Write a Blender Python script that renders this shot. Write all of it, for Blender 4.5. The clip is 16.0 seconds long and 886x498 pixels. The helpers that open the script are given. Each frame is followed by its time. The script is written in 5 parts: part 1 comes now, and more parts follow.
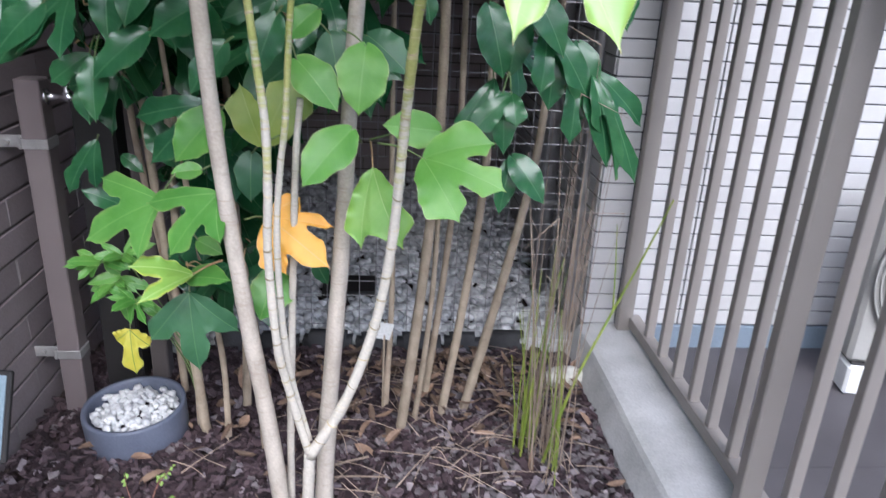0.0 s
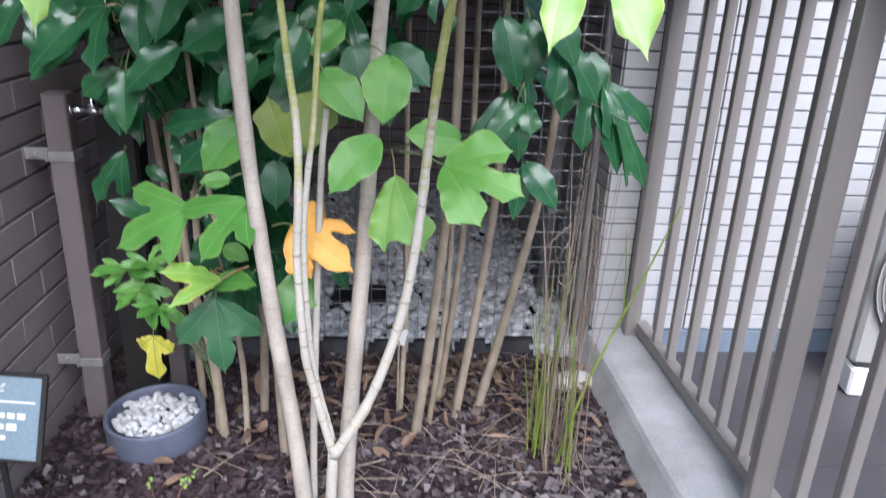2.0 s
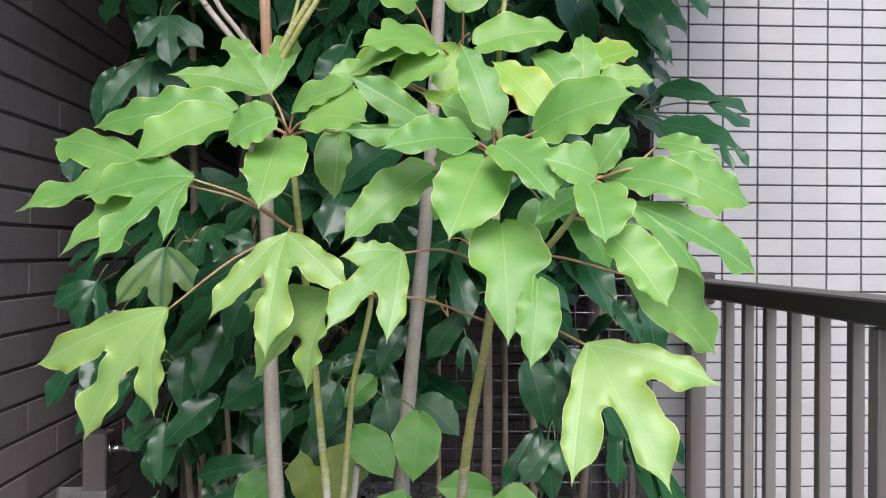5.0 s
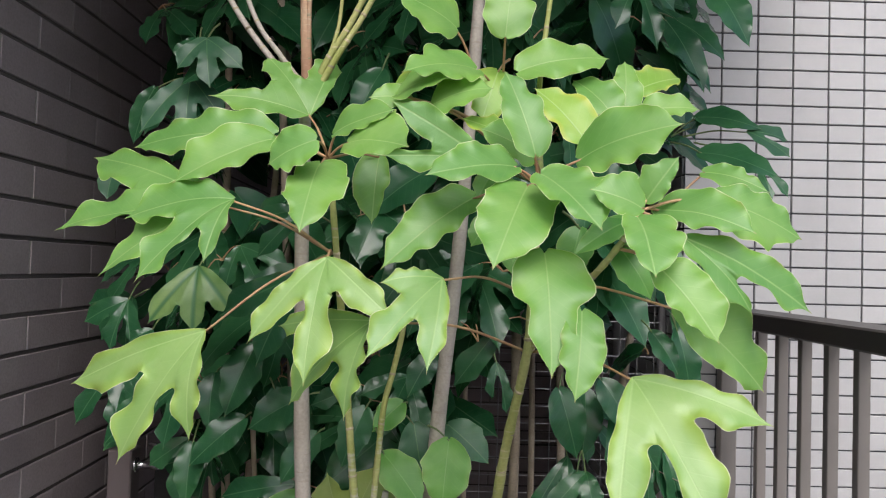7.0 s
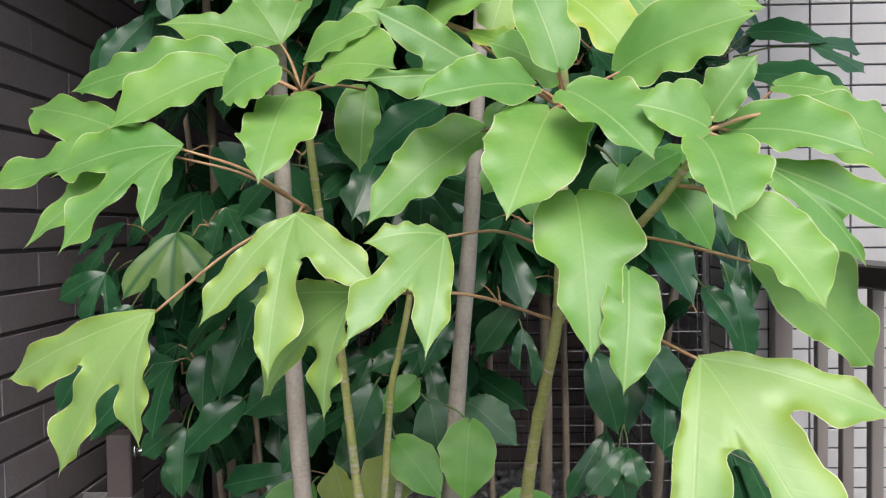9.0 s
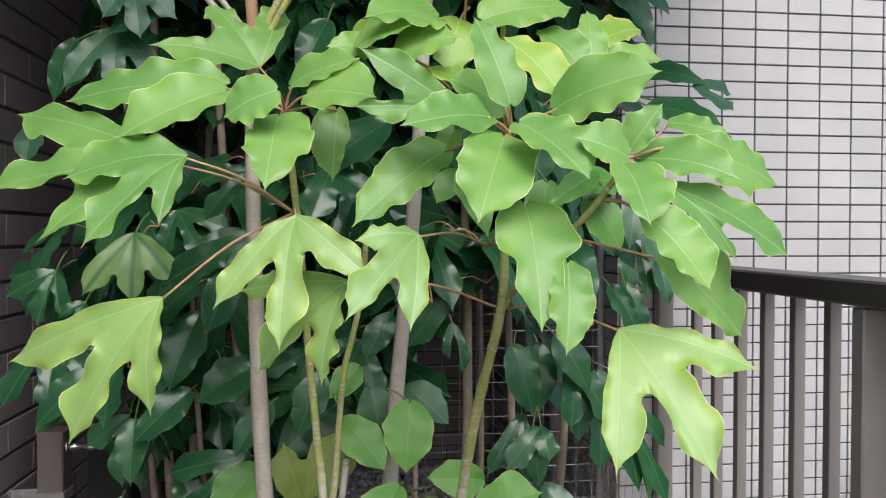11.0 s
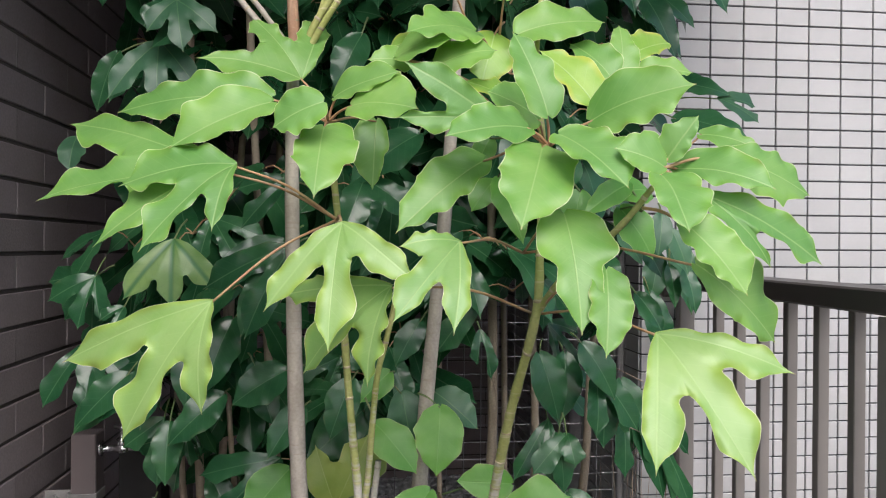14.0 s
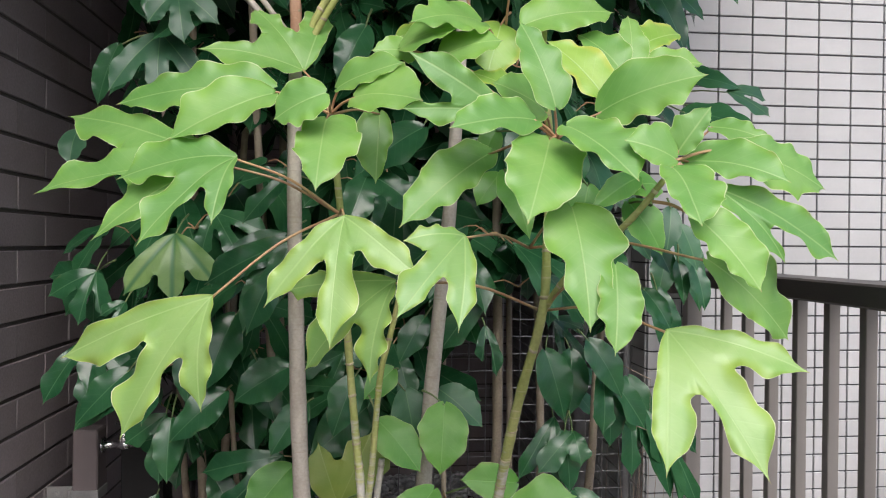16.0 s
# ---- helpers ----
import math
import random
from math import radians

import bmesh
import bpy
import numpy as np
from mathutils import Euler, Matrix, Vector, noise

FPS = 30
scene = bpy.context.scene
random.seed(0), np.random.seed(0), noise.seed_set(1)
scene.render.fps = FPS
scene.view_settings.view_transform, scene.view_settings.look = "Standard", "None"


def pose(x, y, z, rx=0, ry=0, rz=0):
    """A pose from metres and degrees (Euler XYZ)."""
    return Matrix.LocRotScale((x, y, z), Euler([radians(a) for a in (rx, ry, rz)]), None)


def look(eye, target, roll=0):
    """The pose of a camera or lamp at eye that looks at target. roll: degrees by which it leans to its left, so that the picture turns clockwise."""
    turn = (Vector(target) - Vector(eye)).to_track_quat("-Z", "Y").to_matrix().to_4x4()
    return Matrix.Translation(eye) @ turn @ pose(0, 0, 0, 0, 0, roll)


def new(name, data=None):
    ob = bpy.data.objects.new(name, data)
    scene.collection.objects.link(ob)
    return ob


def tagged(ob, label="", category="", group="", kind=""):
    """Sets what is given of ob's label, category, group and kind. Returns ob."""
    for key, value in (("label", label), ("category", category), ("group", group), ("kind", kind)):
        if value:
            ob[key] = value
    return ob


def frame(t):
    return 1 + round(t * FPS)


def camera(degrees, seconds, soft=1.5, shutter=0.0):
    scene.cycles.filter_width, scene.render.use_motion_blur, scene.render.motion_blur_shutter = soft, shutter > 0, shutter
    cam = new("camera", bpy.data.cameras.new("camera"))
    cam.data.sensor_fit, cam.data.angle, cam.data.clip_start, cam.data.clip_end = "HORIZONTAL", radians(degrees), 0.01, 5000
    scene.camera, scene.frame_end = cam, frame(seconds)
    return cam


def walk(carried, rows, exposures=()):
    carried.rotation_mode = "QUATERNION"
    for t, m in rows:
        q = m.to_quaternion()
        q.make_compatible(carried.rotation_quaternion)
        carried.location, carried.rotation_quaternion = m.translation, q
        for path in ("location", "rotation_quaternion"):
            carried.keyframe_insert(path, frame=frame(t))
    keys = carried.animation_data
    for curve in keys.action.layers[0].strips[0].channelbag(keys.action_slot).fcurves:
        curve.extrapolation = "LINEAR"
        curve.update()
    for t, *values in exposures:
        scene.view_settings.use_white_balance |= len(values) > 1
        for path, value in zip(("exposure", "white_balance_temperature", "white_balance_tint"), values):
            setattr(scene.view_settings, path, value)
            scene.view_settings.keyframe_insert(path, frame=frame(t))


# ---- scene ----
cam = camera(63.3, 16.0, 1.1, 0.5)
PATH = [
    (0, (0.078, 0.256, 1.208), (0.247, 2.109, 0.473), 3.0),
    (0.5, (0.098, 0.231, 1.201), (0.325, 2.043, 0.385), 3.5),
    (1, (0.082, 0.219, 1.167), (0.335, 2.021, 0.335), 3.9),
    (1.5, (0.057, 0.211, 1.169), (0.284, 2.026, 0.361), 3.4),
    (2, (0.036, 0.211, 1.209), (0.21, 2.076, 0.508), 2.6),
    (2.5, (0.036, 0.212, 1.244), (0.159, 2.13, 0.691), 1.7),
    (3, (0.029, 0.218, 1.268), (0.119, 2.183, 0.903), 1.4),
    (3.5, (0.027, 0.222, 1.299), (0.118, 2.204, 1.044), 1.4),
    (4, (0.025, 0.22, 1.331), (0.12, 2.213, 1.195), 1.2),
    (4.5, (0.036, 0.216, 1.343), (0.122, 2.213, 1.301), 0.7),
    (4.7, (0.039, 0.209, 1.354), (0.12, 2.208, 1.334), 0.4),
    (7, (0.015, 0.219, 1.368), (0.037, 2.218, 1.425), 1.6),
    (7.5, (-0.023, 0.257, 1.368), (0.031, 2.256, 1.396), 1.2),
    (8, (-0.072, 0.287, 1.365), (0.01, 2.285, 1.359), 0.5),
    (8.5, (-0.044, 0.323, 1.363), (-0.002, 2.322, 1.337), -0.4),
    (9, (0.039, 0.395, 1.364), (-0.014, 2.394, 1.305), -0.8),
    (9.2, (0.041, 0.387, 1.368), (0.04, 2.386, 1.296), -0.4),
    (11.5, (-0.065, 0.24, 1.355), (0.186, 2.224, 1.341), -0.0),
    (12, (-0.073, 0.239, 1.356), (0.173, 2.224, 1.359), 0.1),
    (12.5, (-0.078, 0.238, 1.357), (0.168, 2.223, 1.361), 0.3),
    (13, (-0.077, 0.241, 1.353), (0.157, 2.228, 1.359), 0.5),
    (13.5, (-0.077, 0.236, 1.353), (0.147, 2.223, 1.354), 0.3),
    (14, (-0.078, 0.231, 1.352), (0.136, 2.22, 1.346), 0.4),
    (14.5, (-0.076, 0.234, 1.351), (0.134, 2.223, 1.341), 0.5),
    (15, (-0.075, 0.237, 1.354), (0.13, 2.227, 1.332), 0.6),
    (15.5, (-0.073, 0.242, 1.352), (0.124, 2.232, 1.333), 0.5),
    (16, (-0.076, 0.249, 1.35), (0.125, 2.239, 1.334), 0.5),
]
EXPOSURES = [(0, 1.04, 5550, 12), (1.0, 1.04, 5550, 12), (2.0, 1.06, 5550, 12), (3.0, 1.02, 5700, 12), (3.5, 0.97, 5800, 12), (4.0, 0.77, 5850, 12), (4.5, 0.65, 5900, 12), (7.0, 0.38, 6150, 11), (9.0, 0.46, 6150, 11), (16.0, 0.49, 6200, 11)]
walk(cam, [(t, look(eye, target, roll)) for t, eye, target, roll in PATH], EXPOSURES)

# ---- world and sun ----
world = bpy.data.worlds.new("overcast sky")
world.use_nodes = True
scene.world = world
wn = world.node_tree.nodes
sky = wn.new("ShaderNodeTexSky")
sky.sky_type, sky.sun_disc = "NISHITA", False
sky.sun_elevation, sky.sun_rotation = radians(47), radians(175)
sky.air_density, sky.dust_density, sky.ozone_density = 1.0, 4.0, 1.0
wn["Background"].inputs["Strength"].default_value = 0.15
world.node_tree.links.new(sky.outputs[0], wn["Background"].inputs["Color"])
sun_data = bpy.data.lights.new("sun", "SUN")
sun_data.energy, sun_data.angle, sun_data.color = 1.5, radians(40), (1.0, 0.99, 0.975)
sun = new("sun", sun_data)
sun.matrix_world = look((0.45, -4.0, 6.3), (0, 1, 1))


# ---- materials ----
def node_mat(name):
    m = bpy.data.materials.new(name)
    m.use_nodes = True
    nt = m.node_tree
    return m, nt, nt.nodes["Principled BSDF"]


def link(nt, a, b):
    nt.links.new(a, b)


def mix_col(nt, fac, a, b, blend="MIX"):
    n = nt.nodes.new("ShaderNodeMix")
    n.data_type, n.blend_type = "RGBA", blend
    for k, v in ((0, fac), (6, a), (7, b)):
        if isinstance(v, (int, float)):
            n.inputs[k].default_value = v
        elif isinstance(v, tuple):
            n.inputs[k].default_value = (*v, 1)
        else:
            link(nt, v, n.inputs[k])
    return n.outputs[2]


def tex_noise(nt, scale, detail=4, stretch=None, local=True):
    co = nt.nodes.new("ShaderNodeTexCoord")
    out = co.outputs["Object"]
    if not local:
        out = nt.nodes.new("ShaderNodeNewGeometry").outputs["Position"]
    if stretch:
        mp = nt.nodes.new("ShaderNodeMapping")
        mp.inputs["Scale"].default_value = stretch
        link(nt, out, mp.inputs[0])
        out = mp.outputs[0]
    n = nt.nodes.new("ShaderNodeTexNoise")
    n.inputs["Scale"].default_value, n.inputs["Detail"].default_value = scale, detail
    link(nt, out, n.inputs["Vector"])
    return n.outputs[0]


def ramp(nt, fac, lo, hi, a=(0, 0, 0), b=(1, 1, 1)):
    n = nt.nodes.new("ShaderNodeValToRGB")
    e = n.color_ramp.elements
    e[0].position, e[1].position = lo, hi
    e[0].color, e[1].color = (*a, 1), (*b, 1)
    link(nt, fac, n.inputs[0])
    return n.outputs[0]


def math_node(nt, op, a, b=None):
    n = nt.nodes.new("ShaderNodeMath")
    n.operation = op
    for k, v in ((0, a), (1, b)):
        if v is None:
            continue
        if isinstance(v, (int, float)):
            n.inputs[k].default_value = v
        else:
            link(nt, v, n.inputs[k])
    return n.outputs[0]


def bump(nt, bsdf, height, strength, dist=0.002):
    n = nt.nodes.new("ShaderNodeBump")
    n.inputs["Strength"].default_value, n.inputs["Distance"].default_value = strength, dist
    link(nt, height, n.inputs["Height"])
    link(nt, n.outputs[0], bsdf.inputs["Normal"])


def rough_mat(name, a, b, grain, blotch, rough=0.7, relief=0.3, vary=0.25, metal=0.0, island=False, local=False, dist=0.002, speck=0.35):
    """A surface with fine grain, larger blotches and a shade that differs from piece to piece."""
    m, nt, bsdf = node_mat(name)
    fine = tex_noise(nt, grain, 6, local=local)
    large = tex_noise(nt, blotch, 3, local=local)
    col = mix_col(nt, ramp(nt, large, 0.3, 0.72), a, b)
    col = mix_col(nt, speck, col, ramp(nt, fine, 0.25, 0.8, (0.45, 0.45, 0.45), (1.25, 1.25, 1.25)), "MULTIPLY")
    if island:
        rnd = nt.nodes.new("ShaderNodeNewGeometry").outputs["Random Per Island"]
    else:
        rnd = nt.nodes.new("ShaderNodeObjectInfo").outputs["Random"]
    shade = ramp(nt, rnd, 0, 1, (1 - vary,) * 3, (1 + vary,) * 3)
    col = mix_col(nt, 1.0, col, shade, "MULTIPLY")
    link(nt, col, bsdf.inputs["Base Color"])
    link(nt, math_node(nt, "ADD", math_node(nt, "MULTIPLY", fine, 0.25), rough - 0.12), bsdf.inputs["Roughness"])
    bsdf.inputs["Metallic"].default_value = metal
    bump(nt, bsdf, fine, relief, dist)
    return m


def bark_mat(name, a, b, scar, rough=0.75, amount=0.6, aged=None):
    """Smooth young bark: mottled, with short cross-wise lenticels and old leaf scars."""
    m, nt, bsdf = node_mat(name)
    fine = tex_noise(nt, 220, 6, local=False)
    large = tex_noise(nt, 26, 4, (1, 1, 0.5), local=False)
    bands = tex_noise(nt, 60, 3, (0.35, 0.35, 3.2), local=False)
    rings = tex_noise(nt, 13, 2, (0.12, 0.12, 2.2), local=False)
    col = mix_col(nt, ramp(nt, large, 0.32, 0.7), a, b)
    if aged:
        # the green skin of young wood turns to pale cork towards the root
        where = nt.nodes.new("ShaderNodeSeparateXYZ")
        link(nt, nt.nodes.new("ShaderNodeNewGeometry").outputs["Position"], where.inputs[0])
        height = math_node(nt, "ADD", where.outputs[2], math_node(nt, "MULTIPLY", large, 0.5))
        height = math_node(nt, "ADD", height, math_node(nt, "MULTIPLY", bands, 0.3))
        col = mix_col(nt, ramp(nt, math_node(nt, "MULTIPLY", height, 0.4), *aged[0]), aged[1], col)
    col = mix_col(nt, 0.4, col, ramp(nt, fine, 0.25, 0.8, (0.5, 0.5, 0.5), (1.2, 1.2, 1.2)), "MULTIPLY")
    col = mix_col(nt, math_node(nt, "MULTIPLY", ramp(nt, bands, 0.60, 0.68), amount * 0.6), col, scar)
    col = mix_col(nt, math_node(nt, "MULTIPLY", ramp(nt, rings, 0.70, 0.74), amount), col, scar)
    link(nt, col, bsdf.inputs["Base Color"])
    bsdf.inputs["Roughness"].default_value = rough
    bump(nt, bsdf, math_node(nt, "ADD", fine, math_node(nt, "MULTIPLY", bands, 0.35)), 0.4, 0.002)
    return m


def leaf_mat(name, deep, light, rim, rim_amount, gloss=0.38, vein=(0.45, 0.6, 0.25), vein_amount=0.6, through_light=0.25, lip_colour=(0.70, 0.74, 0.38), shine=0.5, relief=0.28, rib_width=1.0, rim_from=0.72):
    """Leaf blade: paler ribs, side veins, a discoloured margin and blotches, with light passing through."""
    m, nt, bsdf = node_mat(name)

    def attr(key):
        n = nt.nodes.new("ShaderNodeAttribute")
        n.attribute_name = key
        return n.outputs["Fac"]

    rib, edge, along = attr("rib"), attr("edge"), attr("along")
    rnd = nt.nodes.new("ShaderNodeObjectInfo").outputs["Random"]
    isl = nt.nodes.new("ShaderNodeNewGeometry").outputs["Random Per Island"]
    blotch = tex_noise(nt, 14, 4, local=False)
    fine = tex_noise(nt, 260, 4, local=False)
    base = mix_col(nt, ramp(nt, blotch, 0.3, 0.7), deep, light)
    tint = mix_col(nt, rnd, (0.80, 0.88, 0.85), (1.18, 1.1, 1.0))
    base = mix_col(nt, 1.0, base, tint, "MULTIPLY")
    tint2 = mix_col(nt, isl, (0.8, 0.86, 0.85), (1.15, 1.1, 1.05))
    base = mix_col(nt, 0.6, base, tint2, "MULTIPLY")
    # darker, greener patches of uneven ripeness
    patch = ramp(nt, tex_noise(nt, 34, 3, local=False), 0.50, 0.72)
    base = mix_col(nt, math_node(nt, "MULTIPLY", patch, 0.35), base, mix_col(nt, 1.0, base, (0.68, 0.86, 0.45), "MULTIPLY"))
    # side veins slant away from the rib
    slant = math_node(nt, "SUBTRACT", along, math_node(nt, "MULTIPLY", rib, 0.8))
    saw = math_node(nt, "PINGPONG", math_node(nt, "ADD", slant, math_node(nt, "MULTIPLY", blotch, 0.006)), 0.0075)
    side = ramp(nt, math_node(nt, "MULTIPLY", saw, 133.0), 0.0, 0.16, (1, 1, 1), (0, 0, 0))
    base = mix_col(nt, math_node(nt, "MULTIPLY", side, 0.16 * vein_amount), base, vein)
    mid = ramp(nt, math_node(nt, "MULTIPLY", rib, 400.0 / rib_width), 0.12, 0.5, (1, 1, 1), (0, 0, 0))
    base = mix_col(nt, math_node(nt, "MULTIPLY", mid, vein_amount), base, vein)
    # margin
    ragged = math_node(nt, "ADD", edge, math_node(nt, "MULTIPLY", math_node(nt, "SUBTRACT", blotch, 0.5), 0.9))
    margin = ramp(nt, ragged, rim_from, 1.06)
    base = mix_col(nt, math_node(nt, "MULTIPLY", margin, rim_amount), base, rim)
    lip = ramp(nt, edge, 0.968, 0.995)
    base = mix_col(nt, math_node(nt, "MULTIPLY", lip, min(rim_amount * 1.4, 1.0)), base, lip_colour)
    # dry brown tips and spots on the margin
    dry = math_node(nt, "MULTIPLY", ramp(nt, edge, 0.80, 0.97), ramp(nt, tex_noise(nt, 38, 3, local=False), 0.62, 0.70))
    dry = math_node(nt, "MAXIMUM", math_node(nt, "MULTIPLY", dry, 0.45), ramp(nt, attr("tip"), 0.955, 0.985))
    base = mix_col(nt, math_node(nt, "MULTIPLY", dry, rim_amount), base, (0.36, 0.22, 0.10))
    link(nt, base, bsdf.inputs["Base Color"])
    bsdf.inputs["Specular IOR Level"].default_value = shine
    link(nt, math_node(nt, "ADD", math_node(nt, "MULTIPLY", fine, 0.2), gloss - 0.1), bsdf.inputs["Roughness"])
    height = math_node(nt, "ADD", math_node(nt, "MULTIPLY", side, -0.16), math_node(nt, "ADD", math_node(nt, "MULTIPLY", mid, -0.9), math_node(nt, "MULTIPLY", fine, 0.5)))
    bump(nt, bsdf, height, relief, 0.001)
    glow = nt.nodes.new("ShaderNodeBsdfTranslucent")
    link(nt, mix_col(nt, 1.0, base, (1.2, 1.3, 0.7), "MULTIPLY"), glow.inputs["Color"])
    both = nt.nodes.new("ShaderNodeMixShader")
    both.inputs[0].default_value = through_light
    link(nt, bsdf.outputs[0], both.inputs[1])
    link(nt, glow.outputs[0], both.inputs[2])
    link(nt, both.outputs[0], nt.nodes["Material Output"].inputs["Surface"])
    return m


LEAF = {
    "bright": leaf_mat("young_leaf", (0.140, 0.320, 0.074), (0.238, 0.425, 0.124), (0.20, 0.39, 0.035), 0.55, 0.40, shine=0.5, rim_from=0.62, vein_amount=0.38, lip_colour=(0.74, 0.76, 0.48)),
    "lime": leaf_mat("lime_leaf", (0.212, 0.382, 0.112), (0.300, 0.452, 0.168), (0.29, 0.42, 0.035), 0.65, 0.38, shine=0.5, through_light=0.2, vein_amount=0.38, lip_colour=(0.80, 0.78, 0.56), rim_from=0.52),
    "mid": leaf_mat("green_leaf", (0.092, 0.265, 0.048), (0.160, 0.365, 0.080), (0.24, 0.40, 0.09), 0.3, 0.36, (0.30, 0.50, 0.17), 0.35, shine=0.4),
    "dark": leaf_mat("old_leaf", (0.014, 0.070, 0.029), (0.034, 0.120, 0.050), (0.045, 0.125, 0.045), 0.2, 0.21, (0.13, 0.27, 0.13), 0.35, 0.12, (0.10, 0.20, 0.10), 0.40, 0.14),
    "deep": leaf_mat("deep_green_leaf", (0.033, 0.105, 0.058), (0.055, 0.150, 0.080), (0.07, 0.17, 0.08), 0.3, 0.34, (0.16, 0.30, 0.13), 0.4, 0.2, (0.2, 0.32, 0.15), 0.4, 0.18),
    "olive": leaf_mat("olive_leaf", (0.17, 0.245, 0.05), (0.24, 0.30, 0.07), (0.28, 0.30, 0.08), 0.3, 0.36, (0.32, 0.38, 0.14), 0.4, shine=0.4),
    "mottled": leaf_mat("mottled_leaf", (0.15, 0.27, 0.075), (0.28, 0.40, 0.13), (0.10, 0.22, 0.07), 0.4, 0.36, (0.035, 0.14, 0.045), 0.85, 0.25, (0.2, 0.3, 0.1), 0.45, 0.18, 4.5),
    "yellow": leaf_mat("pale_leaf", (0.22, 0.42, 0.065), (0.31, 0.48, 0.095), (0.6, 0.56, 0.08), 0.5, 0.42),
    "yellow2": leaf_mat("yellowing_leaf", (0.55, 0.50, 0.06), (0.62, 0.56, 0.08), (0.5, 0.5, 0.1), 0.3, 0.5, (0.1, 0.25, 0.05), 0.9),
    "weed": leaf_mat("weed_leaf", (0.16, 0.30, 0.05), (0.22, 0.38, 0.07), (0.3, 0.4, 0.1), 0.3, 0.5),
    "orange": leaf_mat("orange_leaf", (0.76, 0.36, 0.055), (0.82, 0.46, 0.085), (0.62, 0.24, 0.05), 0.4, 0.5, (0.8, 0.5, 0.2), 0.5),
}
BARK = bark_mat("grey_bark", (0.385, 0.335, 0.28), (0.54, 0.485, 0.415), (0.28, 0.22, 0.165))
BARK_PALE = bark_mat("pale_bark", (0.45, 0.41, 0.35), (0.60, 0.56, 0.49), (0.36, 0.30, 0.22))
BARK_GREEN = bark_mat("green_bark", (0.31, 0.34, 0.085), (0.47, 0.46, 0.18), (0.66, 0.56, 0.38), 0.65, 0.7, ((0.535, 0.575), (0.56, 0.52, 0.45)))
BARK_DARK = rough_mat("brown_bark", (0.29, 0.23, 0.165), (0.42, 0.345, 0.26), 240, 26, 0.8, 0.5, 0.2, dist=0.003)
PETIOLE_GREEN = rough_mat("green_petiole", (0.10, 0.17, 0.05), (0.17, 0.20, 0.08), 200, 40, 0.5, 0.2, 0.2)
PETIOLE = rough_mat("petiole_skin", (0.40, 0.20, 0.11), (0.47, 0.33, 0.16), 200, 40, 0.5, 0.2, 0.2)
BRICK = rough_mat("brown_brick", (0.246, 0.205, 0.210), (0.293, 0.247, 0.252), 190, 7, 0.72, 0.5, 0.10)
BRICK_JOINT = rough_mat("brick_mortar", (0.095, 0.080, 0.078), (0.115, 0.098, 0.094), 300, 9, 0.9, 0.5, 0.0)
MORTAR_LIT = rough_mat("lit_mortar", (0.27, 0.245, 0.235), (0.36, 0.33, 0.32), 300, 9, 0.9, 0.4, 0.0)
TILE = rough_mat("white_tile", (0.425, 0.418, 0.414), (0.482, 0.474, 0.470), 130, 5, 0.45, 0.05, 0.03, speck=0.06)
TILE_JOINT = rough_mat("grey_grout", (0.085, 0.085, 0.09), (0.12, 0.12, 0.125), 300, 9, 0.9, 0.4, 0.0)
ALU = rough_mat("bronze_aluminium", (0.265, 0.236, 0.214), (0.297, 0.265, 0.24), 500, 6, 0.42, 0.04, 0.03, metal=0.15, speck=0.1)
ALU_DARK = rough_mat("dark_bronze_aluminium", (0.062, 0.052, 0.048), (0.08, 0.068, 0.06), 500, 6, 0.38, 0.04, 0.03, metal=0.2, speck=0.1)
CONCRETE = rough_mat("kerb_concrete", (0.44, 0.435, 0.42), (0.60, 0.59, 0.575), 170, 9, 0.9, 0.5, 0.03)
FLOOR = rough_mat("terrace_floor", (0.060, 0.054, 0.058), (0.080, 0.073, 0.078), 240, 5, 0.6, 0.3, 0.03)
SKIRT = rough_mat("blue_grey_skirting", (0.16, 0.20, 0.25), (0.19, 0.235, 0.285), 200, 8, 0.6, 0.2, 0.03)
def chip_mat():
    """Bark flakes: red-brown and weathered grey ones side by side."""
    m, nt, bsdf = node_mat("bark_chip")
    rnd = nt.nodes.new("ShaderNodeNewGeometry").outputs["Random Per Island"]
    hue = nt.nodes.new("ShaderNodeValToRGB")
    e = hue.color_ramp.elements
    e[0].position, e[0].color = 0.0, (0.016, 0.0080, 0.0100, 1)
    e[1].position, e[1].color = 1.0, (0.27, 0.235, 0.255, 1)
    for at, col in ((0.35, (0.035, 0.0185, 0.022, 1)), (0.7, (0.064, 0.038, 0.044, 1)), (0.93, (0.115, 0.082, 0.090, 1))):
        n = e.new(at)
        n.color = col
    link(nt, rnd, hue.inputs[0])
    fine = tex_noise(nt, 240, 6, (1, 1, 3), local=False)
    col = mix_col(nt, 0.6, hue.outputs[0], ramp(nt, fine, 0.25, 0.8, (0.45, 0.45, 0.45), (1.3, 1.3, 1.3)), "MULTIPLY")
    link(nt, col, bsdf.inputs["Base Color"])
    bsdf.inputs["Roughness"].default_value = 0.8
    bump(nt, bsdf, fine, 0.7, 0.003)
    return m


